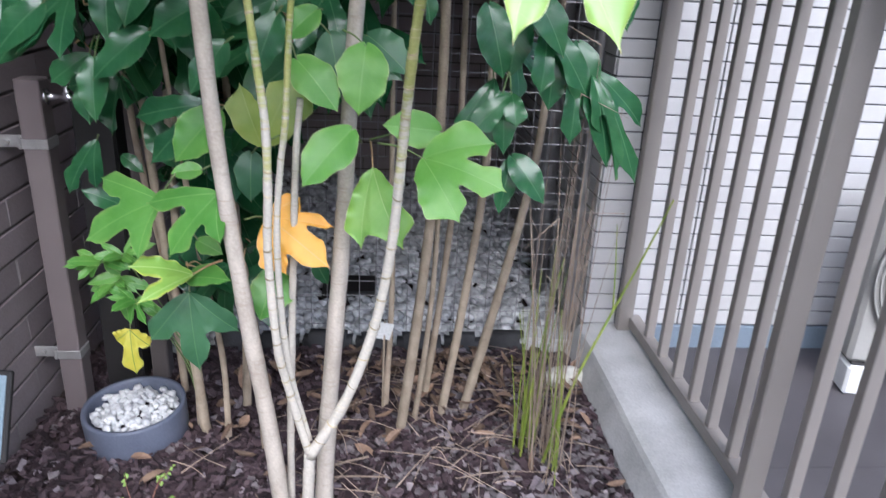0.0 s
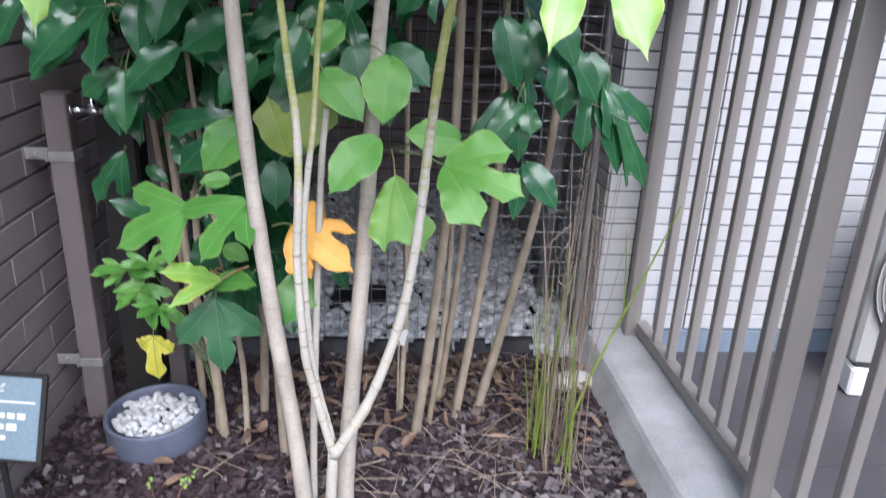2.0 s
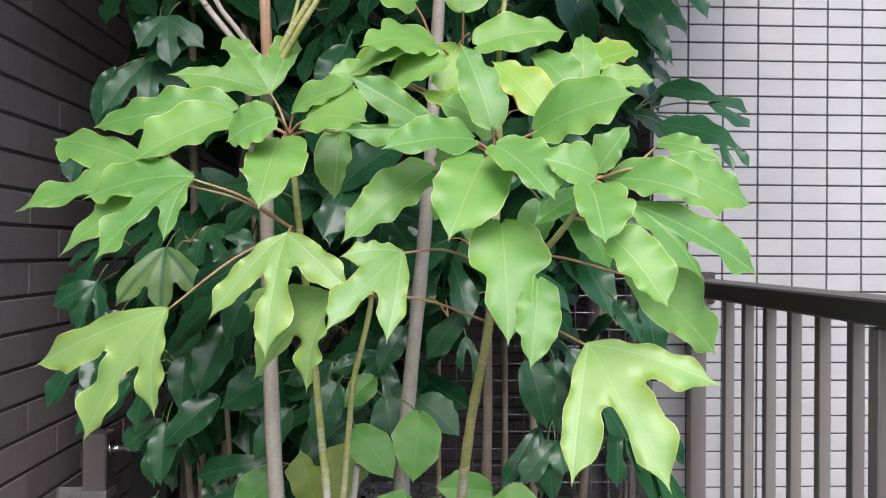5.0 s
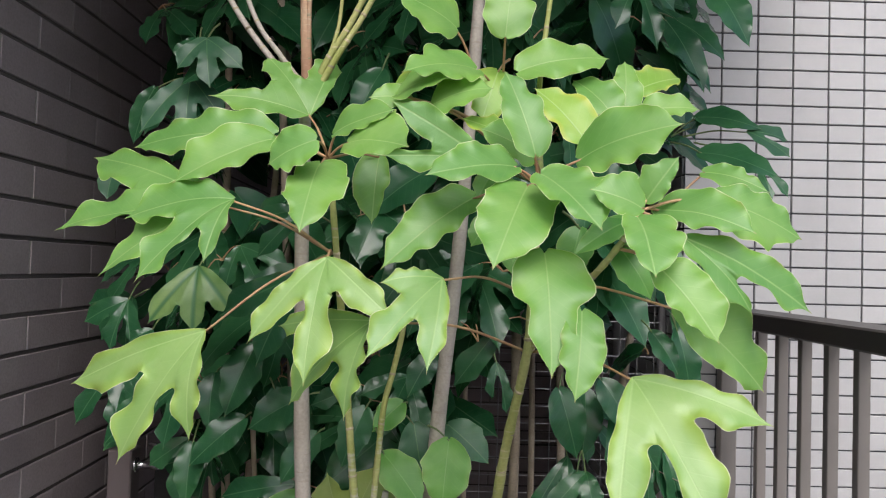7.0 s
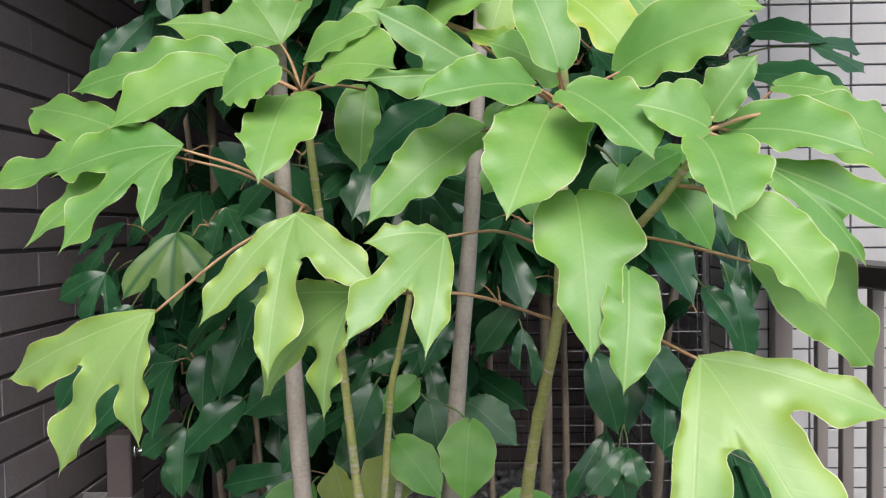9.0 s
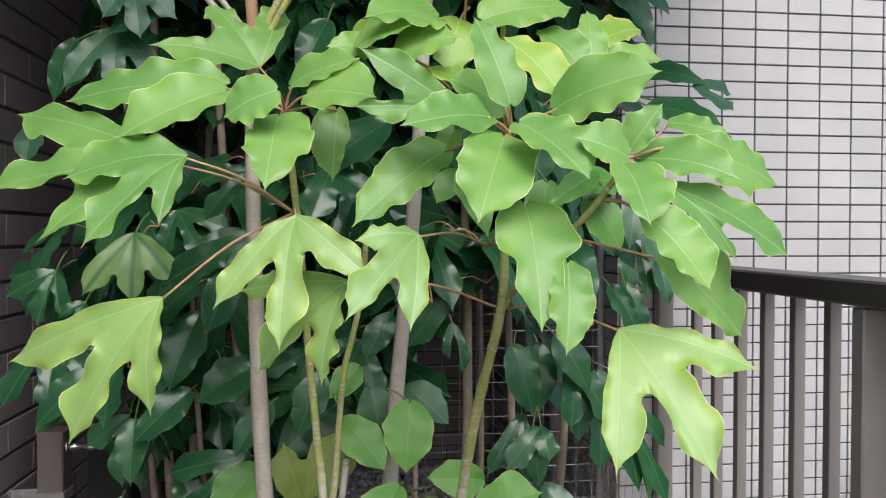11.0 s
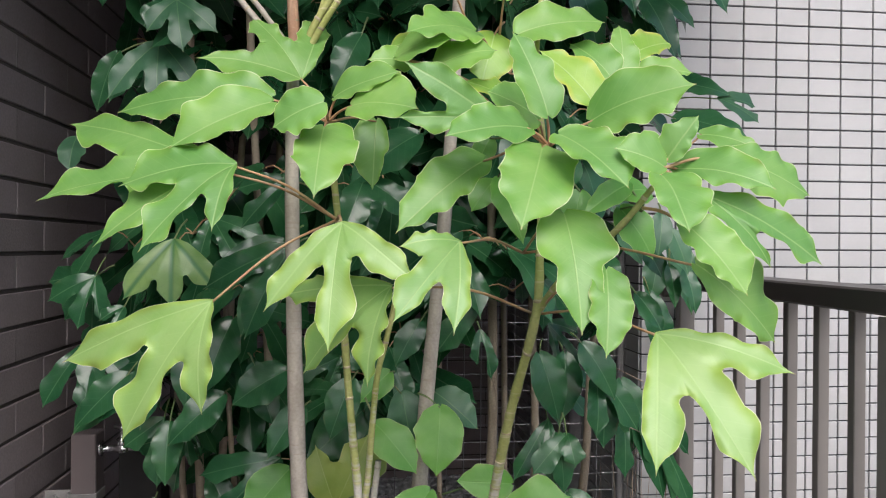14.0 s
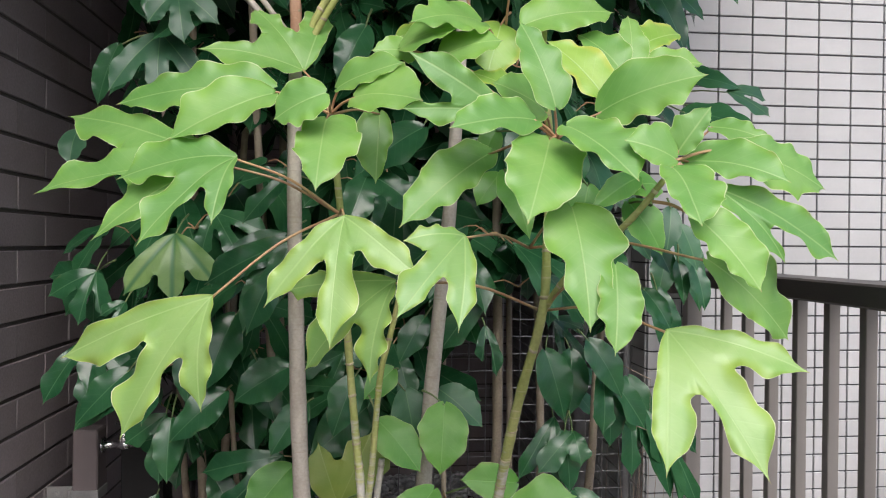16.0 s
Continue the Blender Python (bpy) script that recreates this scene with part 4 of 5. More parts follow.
stem(front, [(-0.150, 1.262, 1.668), (-0.140, 1.260, 1.698), (-0.132, 1.258, 1.739), (-0.123, 1.250, 1.869)], 0.003, 0.0024, BARK_GREEN, "branch")
stem(front, [(-0.037, 1.440, 0.055), (-0.020, 1.460, 0.386), (0.006, 1.470, 0.734), (0.025, 1.460, 1.062), (0.058, 1.440, 1.444), (0.083, 1.420, 1.934)], 0.0185, 0.0095, BARK, "trunk")
stem(front, [(-0.051, 1.365, 0.054), (-0.053, 1.360, 0.238), (-0.047, 1.359, 0.362)], 0.0115, 0.0105, BARK_PALE, "trunk", scars=(0.06, 0.13))
stem(front, [(-0.047, 1.359, 0.355), (0.018, 1.345, 0.483), (0.068, 1.330, 0.642), (0.093, 1.300, 0.801), (0.105, 1.250, 0.979), (0.114, 1.170, 1.129), (0.130, 1.095, 1.269), (0.136, 1.100, 1.362), (0.147, 1.130, 1.485)], 0.0102, 0.0042, BARK_GREEN, "branch", 0.10, scars=(0.03, 0.07))
stem(front, [(0.147, 1.130, 1.475), (0.149, 1.180, 1.608), (0.169, 1.200, 1.788)], 0.005, 0.003, BARK_GREEN, "branch", scars=(0.03, 0.07))
stem(front, [(0.130, 1.110, 1.262), (0.152, 1.050, 1.318), (0.186, 0.965, 1.372), (0.211, 0.932, 1.414)], 0.0045, 0.003, BARK_GREEN, "branch", 0.1, scars=(0.03, 0.07))
stem(front, [(-0.047, 1.359, 0.355), (-0.079, 1.337, 0.517), (-0.091, 1.315, 0.610), (-0.096, 1.292, 0.780), (-0.089, 1.272, 0.880), (-0.086, 1.255, 0.990), (-0.094, 1.250, 1.080), (-0.103, 1.245, 1.180), (-0.108, 1.215, 1.270), (-0.113, 1.160, 1.380), (-0.128, 1.160, 1.515)], 0.0078, 0.004, BARK_GREEN, "branch", 0.10, scars=(0.03, 0.07))
stem(front, [(-0.048, 1.360, 0.390), (-0.080, 1.368, 0.532), (-0.092, 1.370, 0.673), (-0.093, 1.370, 0.800), (-0.084, 1.370, 0.900), (-0.073, 1.365, 0.980), (-0.060, 1.358, 1.139), (-0.046, 1.350, 1.203), (-0.031, 1.340, 1.275), (-0.026, 1.320, 1.345)], 0.0062, 0.004, BARK_GREEN, "branch", scars=(0.06, 0.13))
stem(front, [(-0.095, 1.425, 0.054), (-0.091, 1.430, 0.337), (-0.081, 1.430, 0.604), (-0.067, 1.420, 0.882), (-0.055, 1.410, 1.001)], 0.008, 0.005, BARK_PALE, "trunk", 0.08, scars=(0.08, 0.15))
# stems of the rear shrub
REAR_STEMS = [
    ((0.129, 1.790), (0.196, 1.760, 0.937), (0.216, 1.800, 2.187), 0.014), ((0.197, 1.945), (0.256, 1.930, 0.841), (0.276, 1.900, 2.091), 0.010),
    ((0.238, 1.870), (0.315, 1.860, 0.840), (0.305, 1.850, 2.190), 0.012), ((0.293, 1.880), (0.425, 1.850, 0.790), (0.505, 1.800, 1.490), 0.013),
    ((0.093, 1.900), (0.097, 1.900, 0.790), (0.127, 1.900, 1.990), 0.008), ((-0.354, 1.810), (-0.409, 1.800, 0.589), (-0.439, 1.750, 1.889), 0.013),
    ((-0.371, 1.830), (-0.390, 1.830, 0.689), (-0.290, 1.780, 2.189), 0.011), ((-0.270, 1.900), (-0.270, 1.900, 0.690), (-0.250, 1.850, 2.290), 0.012),
    ((-0.437, 1.950), (-0.490, 1.930, 0.788), (-0.510, 1.800, 1.688), 0.010), ((0.165, 1.830), (0.206, 1.820, 0.690), (0.226, 1.800, 1.690), 0.008),
    ((-0.190, 1.720), (-0.242, 1.700, 0.786), (-0.312, 1.620, 2.086), 0.012), ((-0.289, 1.760), (-0.310, 1.720, 0.589), (-0.350, 1.660, 1.289), 0.008),
]
for (bx, by), mid, top, r in REAR_STEMS:
    stem(rear, [(bx, by, 0.06), ((bx + mid[0]) / 2 + 0.01, by, (0.06 + mid[2]) / 2), mid, ((mid[0] + top[0]) / 2 - 0.015, mid[1], (mid[2] + top[2]) / 2), top], r, r * 0.55, BARK_DARK)
label_tag = stem(rear, [(0.087, 1.885, 0.10), (0.088, 1.885, 0.36)], 0.003, 0.003, BARK_DARK, "stake", 0)
bm = box((0.035, 0.002, 0.05), (0, 0, 0), 0.0005)
tag = part("plant_tag", bm, PAPER)
tag.matrix_world = pose(0.09, 1.882, 0.335, 8, 12, 5)
tagged(tag, "small white plastic plant tag on a stem", "plant tag")

near_leaf((-0.248, 1.054, 1.290), (-0.347, 1.054, 1.133), 0.32, lobes=((39, 1.14, 0.19, 0.1), (-33, 0.67, 0.1, 0.16)), bays=((0.37, -14), (0.42, 18)), lean=0.25, facing=(-0.41, -0.87, 0.26), node=(-0.113, 1.113, 1.384), tone='lime')
near_leaf((-0.103, 1.011, 1.377), (-0.115, 0.947, 1.246), 0.30, lobes=((37, 0.86, 0.12, 0.12), (-50, 0.76, 0.1, 0.15)), bays=((0.32, -21), (0.37, 12)), lean=-0.10, facing=(-0.25, -0.86, 0.44), node=(-0.113, 1.113, 1.384), tone='lime')
near_leaf((-0.049, 0.997, 1.310), (-0.149, 1.042, 1.209), 0.37, lobes=((-42, 0.73, 0.12, 0.15), (40, 1.15, 0.12, 0.1)), bays=((0.37, -15), (0.58, 23)), lean=0.25, facing=(-0.66, -0.66, 0.36), node=(0.134, 1.117, 1.268), tone='lime')
near_leaf((0.024, 1.010, 1.358), (0.010, 0.938, 1.264), 0.26, lobes=((28, 1.14, 0.11, 0.21), (70, 0.59, 0.17, 0.09)), bays=((0.58, 19), (0.53, 46)), lean=0.16, facing=(0.20, -0.79, 0.58), node=(0.119, 1.118, 1.345), tone='lime')
near_leaf((0.211, 0.919, 1.267), (0.261, 0.819, 1.151), 0.31, lobes=((-46, 0.81, 0.09, 0.15), (32, 0.9, 0.15, 0.09)), bays=((0.4, -24), (0.43, 10)), lean=-0.25, facing=(-0.22, -0.78, 0.58), node=(0.134, 1.117, 1.268), tone='lime')
near_leaf((0.130, 0.973, 1.388), (0.129, 0.899, 1.269), 0.59, lean=-0.10, facing=(-0.00, -0.85, 0.53), node=(0.119, 1.118, 1.345), waist=(0.40, 0.40))
near_leaf((0.162, 0.931, 1.330), (0.149, 0.890, 1.247), 0.46, lean=-0.13, facing=(-0.02, -0.90, 0.44), node=(0.134, 1.117, 1.268), waist=(0.62, 0.25))
near_leaf((-0.227, 1.077, 1.445), (-0.317, 1.013, 1.345), 0.35, lobes=((45, 0.91, 0.16, 0.28), (-29, 0.67, 0.09, 0.09)), bays=((0.4, -13), (0.42, 21)), lean=0.17, facing=(-0.18, -0.75, 0.64), node=(-0.113, 1.113, 1.384))
near_leaf((-0.241, 1.100, 1.439), (-0.476, 1.145, 1.405), 0.31, lobes=((31, 1.18, 0.15, 0.09), (-31, 0.71, 0.09, 0.09)), bays=((0.46, -8), (0.56, 14)), lean=0.10, facing=(-0.23, -0.76, 0.61), node=(-0.113, 1.113, 1.384))
near_leaf((-0.192, 1.112, 1.524), (-0.305, 1.086, 1.464), 0.53, lean=0.25, facing=(-0.07, -0.86, 0.51), node=(-0.126, 1.144, 1.507))
near_leaf((-0.199, 1.141, 1.535), (-0.396, 1.186, 1.522), 0.40, lean=-0.04, facing=(-0.22, -0.81, 0.54), node=(-0.126, 1.144, 1.507))
near_leaf((-0.166, 1.224, 1.578), (-0.240, 1.269, 1.676), 0.34, lobes=((-52, 1.07), (46, 1.02)), bays=((0.51, -19), (0.44, 16)), lean=-0.25, facing=(0.24, -0.80, 0.55), node=(-0.126, 1.144, 1.507))
near_leaf((-0.126, 1.050, 1.514), (-0.185, 1.060, 1.485), 0.99, lean=0.03, facing=(-0.34, -0.84, 0.41), node=(-0.126, 1.144, 1.507))
near_leaf((-0.128, 1.097, 1.493), (-0.133, 0.997, 1.404), 0.53, lean=-0.20, facing=(0.01, -0.67, 0.74), node=(-0.126, 1.144, 1.507))
near_leaf((-0.065, 1.200, 1.521), (-0.070, 1.167, 1.425), 0.48, lean=0.25, facing=(-0.01, -0.94, 0.33), node=(-0.126, 1.144, 1.507))
near_leaf((-0.117, 1.129, 1.536), (-0.037, 1.089, 1.562), 0.48, lean=-0.24, facing=(-0.51, -0.72, 0.46), node=(-0.126, 1.144, 1.507))
near_leaf((-0.097, 1.104, 1.521), (-0.019, 1.054, 1.511), 0.94, lean=-0.25, facing=(-0.36, -0.68, 0.64), node=(-0.126, 1.144, 1.507))
near_leaf((0.063, 1.021, 1.495), (-0.039, 1.013, 1.555), 0.30, lobes=((-32, 0.93),), bays=((0.46, -28),), lean=0.00, facing=(0.10, -0.99, 0.05), node=(0.131, 1.039, 1.468))
near_leaf((0.103, 1.023, 1.486), (0.002, 0.973, 1.468), 0.50, lean=0.15, facing=(0.26, -0.75, 0.61), node=(0.131, 1.039, 1.468))
near_leaf((0.124, 1.021, 1.500), (0.091, 1.060, 1.606), 0.43, lean=0.02, facing=(0.06, -0.93, 0.36), node=(0.131, 1.039, 1.468))
near_leaf((0.190, 1.051, 1.518), (0.131, 1.096, 1.596), 0.54, lean=0.25, facing=(0.02, -0.86, 0.51), tone='yellow')
near_leaf((0.176, 1.025, 1.496), (0.272, 0.965, 1.529), 0.68, lean=-0.09, facing=(-0.58, -0.67, 0.47), node=(0.131, 1.039, 1.468))
near_leaf((0.119, 1.160, 1.631), (0.246, 1.182, 1.661), 0.52, lean=-0.08, facing=(0.02, -0.84, 0.55))
near_leaf((0.115, 1.009, 1.462), (0.071, 0.911, 1.370), 0.56, lean=-0.04, facing=(0.07, -0.70, 0.71), node=(0.131, 1.039, 1.468), waist=(0.62, 0.25))
near_leaf((0.124, 0.974, 1.471), (0.173, 0.896, 1.410), 0.54, lean=-0.25, facing=(-0.13, -0.66, 0.74), node=(0.131, 1.039, 1.468))
near_leaf((0.216, 0.916, 1.433), (0.165, 0.916, 1.451), 1.00, lean=0.25, facing=(0.17, -0.85, 0.49), node=(0.215, 0.922, 1.431))
near_leaf((0.222, 0.925, 1.441), (0.251, 0.915, 1.485), 0.63, lean=-0.25, facing=(-0.41, -0.91, 0.06), node=(0.215, 0.922, 1.431))
near_leaf((0.208, 0.907, 1.424), (0.207, 0.839, 1.367), 0.60, lean=-0.25, facing=(0.00, -0.64, 0.77), node=(0.215, 0.922, 1.431), waist=(0.62, 0.25))
near_leaf((0.238, 0.941, 1.434), (0.313, 0.881, 1.410), 0.54, lean=-0.25, facing=(-0.31, -0.66, 0.68), node=(0.215, 0.922, 1.431))
near_leaf((0.295, 0.942, 1.446), (0.386, 0.938, 1.409), 0.74, lean=0.18, facing=(0.16, -0.86, 0.49), node=(0.215, 0.922, 1.431))
near_leaf((0.254, 0.914, 1.406), (0.380, 0.905, 1.336), 0.36, lobes=((22, 0.68),), bays=((0.43, 20),), lean=0.00, facing=(0.18, -0.89, 0.43), node=(0.215, 0.922, 1.431))
near_leaf((0.222, 0.888, 1.377), (0.267, 0.847, 1.310), 0.56, lean=-0.25, facing=(0.01, -0.85, 0.53), node=(0.201, 0.934, 1.393))
near_leaf((0.256, 0.932, 1.336), (0.353, 0.944, 1.253), 0.60, lean=-0.25, facing=(0.36, -0.89, 0.29), node=(0.119, 1.118, 1.345))
near_leaf((0.060, 1.066, 1.454), (-0.046, 1.022, 1.367), 0.40, lean=0.22, facing=(-0.05, -0.86, 0.50), node=(0.131, 1.039, 1.468))
near_leaf((0.237, 1.139, 1.575), (0.195, 1.184, 1.630), 0.72, lean=0.25, facing=(-0.05, -0.79, 0.61))
near_leaf((0.257, 1.148, 1.577), (0.268, 1.193, 1.662), 0.43, lean=0.09, facing=(-0.01, -0.89, 0.46))
near_leaf((0.276, 1.179, 1.612), (0.357, 1.224, 1.649), 0.51, lean=-0.25, facing=(0.15, -0.77, 0.62), tone='yellow')
near_leaf((0.285, 1.157, 1.584), (0.358, 1.153, 1.588), 0.60, lean=-0.25, facing=(-0.08, -0.84, 0.54))
near_leaf((0.245, 1.090, 1.431), (0.177, 1.060, 1.389), 0.39, node=(0.258, 1.080, 1.398), tone='mid')
near_leaf((0.276, 1.110, 1.425), (0.214, 1.079, 1.415), 0.72, node=(0.258, 1.080, 1.398), tone='mid')
near_leaf((0.248, 1.130, 1.404), (0.286, 1.110, 1.338), 0.72, node=(0.262, 1.090, 1.398), tone='mid')
near_leaf((0.205, 1.160, 1.427), (0.187, 1.150, 1.359), 0.72, node=(0.181, 1.160, 1.449), tone='mid')
near_leaf((0.095, 1.200, 1.443), (0.063, 1.189, 1.400), 0.72, node=(0.145, 1.150, 1.448), tone='mid')
near_leaf((0.095, 1.160, 1.442), (0.120, 1.120, 1.356), 0.47, node=(0.145, 1.150, 1.448), tone='mid')
near_leaf((0.090, 1.200, 1.501), (0.069, 1.188, 1.461), 0.72, node=(0.141, 1.150, 1.484), tone='mid')
near_leaf((0.047, 1.420, 1.086), (0.037, 1.378, 0.983), 0.72, node=(0.011, 1.440, 1.105), tone='mid')
near_leaf((0.047, 1.500, 1.093), (0.119, 1.468, 1.035), 0.72, node=(0.017, 1.500, 1.093), tone='deep')
near_leaf((-0.061, 1.420, 1.060), (0.006, 1.380, 0.988), 0.63, node=(-0.077, 1.450, 1.096), tone='mid')
near_leaf((-0.014, 1.500, 1.094), (0.006, 1.480, 0.990), 0.66, node=(-0.038, 1.500, 1.114), tone='deep')
near_leaf((-0.034, 1.500, 1.131), (-0.086, 1.478, 1.082), 0.72, node=(-0.025, 1.500, 1.131), tone='mid')
near_leaf((0.062, 1.160, 1.633), (-0.033, 1.100, 1.612), 0.72, facing=(0.00, -0.75, 0.65), node=(0.090, 1.200, 1.621))
near_leaf((0.030, 1.220, 1.637), (-0.051, 1.200, 1.620), 0.67, facing=(0.00, -0.60, 0.80), node=(0.089, 1.220, 1.619), tone='yellow')
near_leaf((-0.040, 1.150, 1.593), (0.044, 1.120, 1.617), 1.03, facing=(0.00, -0.60, 0.80), node=(0.088, 1.170, 1.553))
near_leaf((-0.022, 1.170, 1.593), (-0.077, 1.150, 1.590), 0.70, facing=(0.00, -0.90, 0.40), node=(0.090, 1.180, 1.556))
near_leaf((0.095, 1.200, 1.643), (0.072, 1.170, 1.566), 0.78, facing=(0.00, -0.95, 0.30), node=(0.112, 1.220, 1.666), tone='yellow')
near_leaf((0.007, 1.130, 1.577), (0.083, 1.110, 1.597), 0.93, facing=(0.00, -0.70, 0.70), node=(0.081, 1.170, 1.545))
near_leaf((0.128, 1.140, 1.525), (0.043, 1.120, 1.561), 0.63, facing=(0.00, -0.70, 0.70), node=(0.146, 1.140, 1.498), tone='yellow')
near_leaf((0.135, 1.110, 1.511), (0.065, 1.090, 1.542), 0.79, facing=(0.00, -0.80, 0.60), node=(0.147, 1.130, 1.492))
near_leaf((0.351, 1.120, 1.500), (0.418, 1.080, 1.472), 0.49, node=(0.290, 1.100, 1.430))
# lower storey
near_leaf((-0.302, 1.460, 0.811), (-0.443, 1.469, 0.728), 0.36, lobes=((45, 0.9, 0.15, 0.12), (-50, 0.68, 0.11, 0.15)), bays=((0.4, -27), (0.42, 25)), lean=0.00, facing=(-0.37, -0.74, 0.55), node=(-0.275, 1.470, 0.856), tone='mid')
near_leaf((-0.183, 1.380, 0.851), (-0.267, 1.359, 0.746), 0.38, lobes=((45, 1.06, 0.15, 0.13), (-46, 0.62, 0.12, 0.16)), bays=((0.38, -20), (0.42, 22)), lean=0.00, facing=(-0.40, -0.78, 0.48), node=(-0.191, 1.450, 0.859), tone='mid')
near_leaf((-0.256, 1.454, 0.674), (-0.350, 1.404, 0.711), 0.41, lobes=((-36, 1.09, 0.09, 0.15),), bays=((0.54, -20),), lean=-0.07, facing=(0.52, -0.43, 0.74), node=(-0.206, 1.470, 0.697), tone='yellow')
near_leaf((-0.272, 1.480, 0.655), (-0.186, 1.430, 0.676), 0.48, lean=-0.16, facing=(-0.44, -0.42, 0.79), node=(-0.287, 1.450, 0.676), tone='mid')
near_leaf((-0.109, 1.460, 0.683), (-0.136, 1.410, 0.606), 0.85, lean=-0.16, facing=(0.00, -0.84, 0.54), node=(-0.108, 1.480, 0.695), tone='mid')
near_leaf((0.027, 1.380, 0.960), (-0.047, 1.330, 0.880), 0.61, lean=0.03, facing=(-0.01, -0.84, 0.54), node=(0.040, 1.450, 0.924), tone='mid')
near_leaf((0.061, 1.420, 0.888), (0.042, 1.370, 0.760), 0.37, lobes=((-30, 1.06, 0.26, 0.32),), bays=((0.78, -7),), lean=0.25, facing=(-0.39, -0.84, 0.38), node=(0.054, 1.500, 0.915))
near_leaf((-0.117, 1.440, 0.791), (-0.008, 1.390, 0.718), 0.40, lobes=((-31, 0.82, 0.13, 0.09), (32, 0.76, 0.09, 0.26), (-74, 0.46, 0.13, 0.28)), bays=((0.52, -49), (0.48, -26), (0.52, 23)), lean=-0.03, facing=(-0.07, -0.87, 0.49), node=(-0.150, 1.400, 0.800), tone='orange')
near_leaf((-0.126, 1.460, 0.910), (-0.071, 1.480, 1.028), 0.61, lobes=((-44, 0.83, 0.27, 0.12),), bays=((0.53, -23),), lean=0.25, facing=(-0.02, -0.98, 0.17), node=(-0.094, 1.440, 0.934), tone='olive')
near_leaf((0.140, 1.360, 0.923), (0.266, 1.300, 0.891), 0.62, lobes=((37, 0.87), (-36, 0.82),), node=(0.068, 1.420, 0.931), bay=0.58, tone='mid')
near_leaf((0.168, 1.420, 0.954), (0.074, 1.420, 0.961), 0.67, facing=(0.00, -0.90, 0.30), node=(0.054, 1.450, 0.929), tone='mid')
near_leaf((-0.155, 1.520, 0.883), (-0.157, 1.500, 0.797), 0.65, node=(-0.128, 1.500, 0.908), tone='deep')
near_leaf((-0.250, 1.480, 0.730), (-0.205, 1.470, 0.708), 0.70, node=(-0.261, 1.490, 0.742), tone='mid')
near_leaf((-0.239, 1.500, 0.854), (-0.290, 1.490, 0.850), 0.65, node=(-0.216, 1.510, 0.863), tone='mid')
near_leaf((-0.276, 1.490, 0.622), (-0.263, 1.470, 0.464), 0.33, lobes=((43, 0.76), (-44, 0.75),), node=(-0.277, 1.510, 0.643), bay=0.58, tone='deep')
near_leaf((-0.477, 1.720, 0.420), (-0.467, 1.700, 0.315), 0.41, lobes=((55, 0.38), (-42, 0.55),), node=(-0.477, 1.730, 0.444), bay=0.58, tone='yellow2')
near_leaf((-0.429, 1.700, 0.979), (-0.443, 1.660, 0.872), 0.52, lobes=((69, 0.91), (-20, 0.57),), node=(-0.406, 1.720, 0.998), bay=0.58, tone='dark')
near_leaf((-0.487, 1.700, 0.854), (-0.549, 1.680, 0.745), 0.36, lobes=((-28, 0.78),), node=(-0.483, 1.700, 0.865), bay=0.58, tone='dark')
near_leaf((-0.382, 1.700, 0.891), (-0.327, 1.677, 0.802), 0.54, tone='dark')
near_leaf((-0.460, 1.750, 0.810), (-0.416, 1.740, 0.776), 0.54, tone='dark')
near_leaf((-0.451, 1.700, 0.717), (-0.523, 1.679, 0.756), 0.54, tone='dark')
near_leaf((0.313, 1.590, 0.992), (0.237, 1.560, 0.922), 0.46, lobes=((-52, 0.62),), node=(0.306, 1.600, 1.030), bay=0.58, tone='dark')
near_leaf((0.295, 1.590, 0.991), (0.303, 1.570, 0.879), 0.48, node=(0.306, 1.600, 1.030), tone='dark')
near_leaf((0.331, 1.640, 0.860), (0.398, 1.600, 0.775), 0.53, tone='dark')
near_leaf((0.330, 1.640, 0.853), (0.311, 1.620, 0.743), 0.41, tone='dark')
near_leaf((-0.057, 1.600, 0.646), (-0.030, 1.600, 0.592), 0.54, tone='dark')
near_leaf((-0.492, 1.740, 0.542), (-0.557, 1.720, 0.529), 0.42, tone='mid')
near_leaf((-0.499, 1.740, 0.535), (-0.556, 1.720, 0.482), 0.33, tone='mid')
near_leaf((-0.488, 1.740, 0.522), (-0.475, 1.720, 0.434), 0.39, tone='mid')
near_leaf((-0.491, 1.740, 0.549), (-0.524, 1.740, 0.572), 0.59, tone='mid')
near_leaf((0.476, 1.680, 1.022), (0.450, 1.660, 0.913), 0.45, tone='dark')
near_leaf((0.475, 1.660, 1.030), (0.523, 1.620, 0.844), 0.32, tone='dark')
near_leaf((0.480, 1.660, 1.030), (0.588, 1.620, 0.811), 0.23, lobes=((-22, 0.63),), bay=0.58, tone='dark')
near_leaf((0.476, 1.640, 1.021), (0.540, 1.610, 0.823), 0.23, lobes=((4, 0.57),), bay=0.58, tone='dark')
near_leaf((0.445, 1.660, 1.081), (0.473, 1.638, 0.949), 0.54, tone='dark')
near_leaf((0.384, 1.600, 1.086), (0.382, 1.578, 0.963), 0.54, tone='dark')
# larger leaves of the rear shrub
rear_leaf((-0.447, 1.550, 1.709), (-0.461, 1.520, 1.595), 0.4, lobes=((26, 1.17), (-46, 0.94)), bay=0.42, facing=(0, -0.85, 0.5), node=(-0.444, 1.588, 1.748), tone='dark')
rear_leaf((-0.567, 1.600, 1.294), (-0.588, 1.570, 1.199), 0.46, lobes=((48, 0.91), (-24, 0.83)), bay=0.42, facing=(0, -0.85, 0.5), node=(-0.562, 1.638, 1.328), tone='dark')
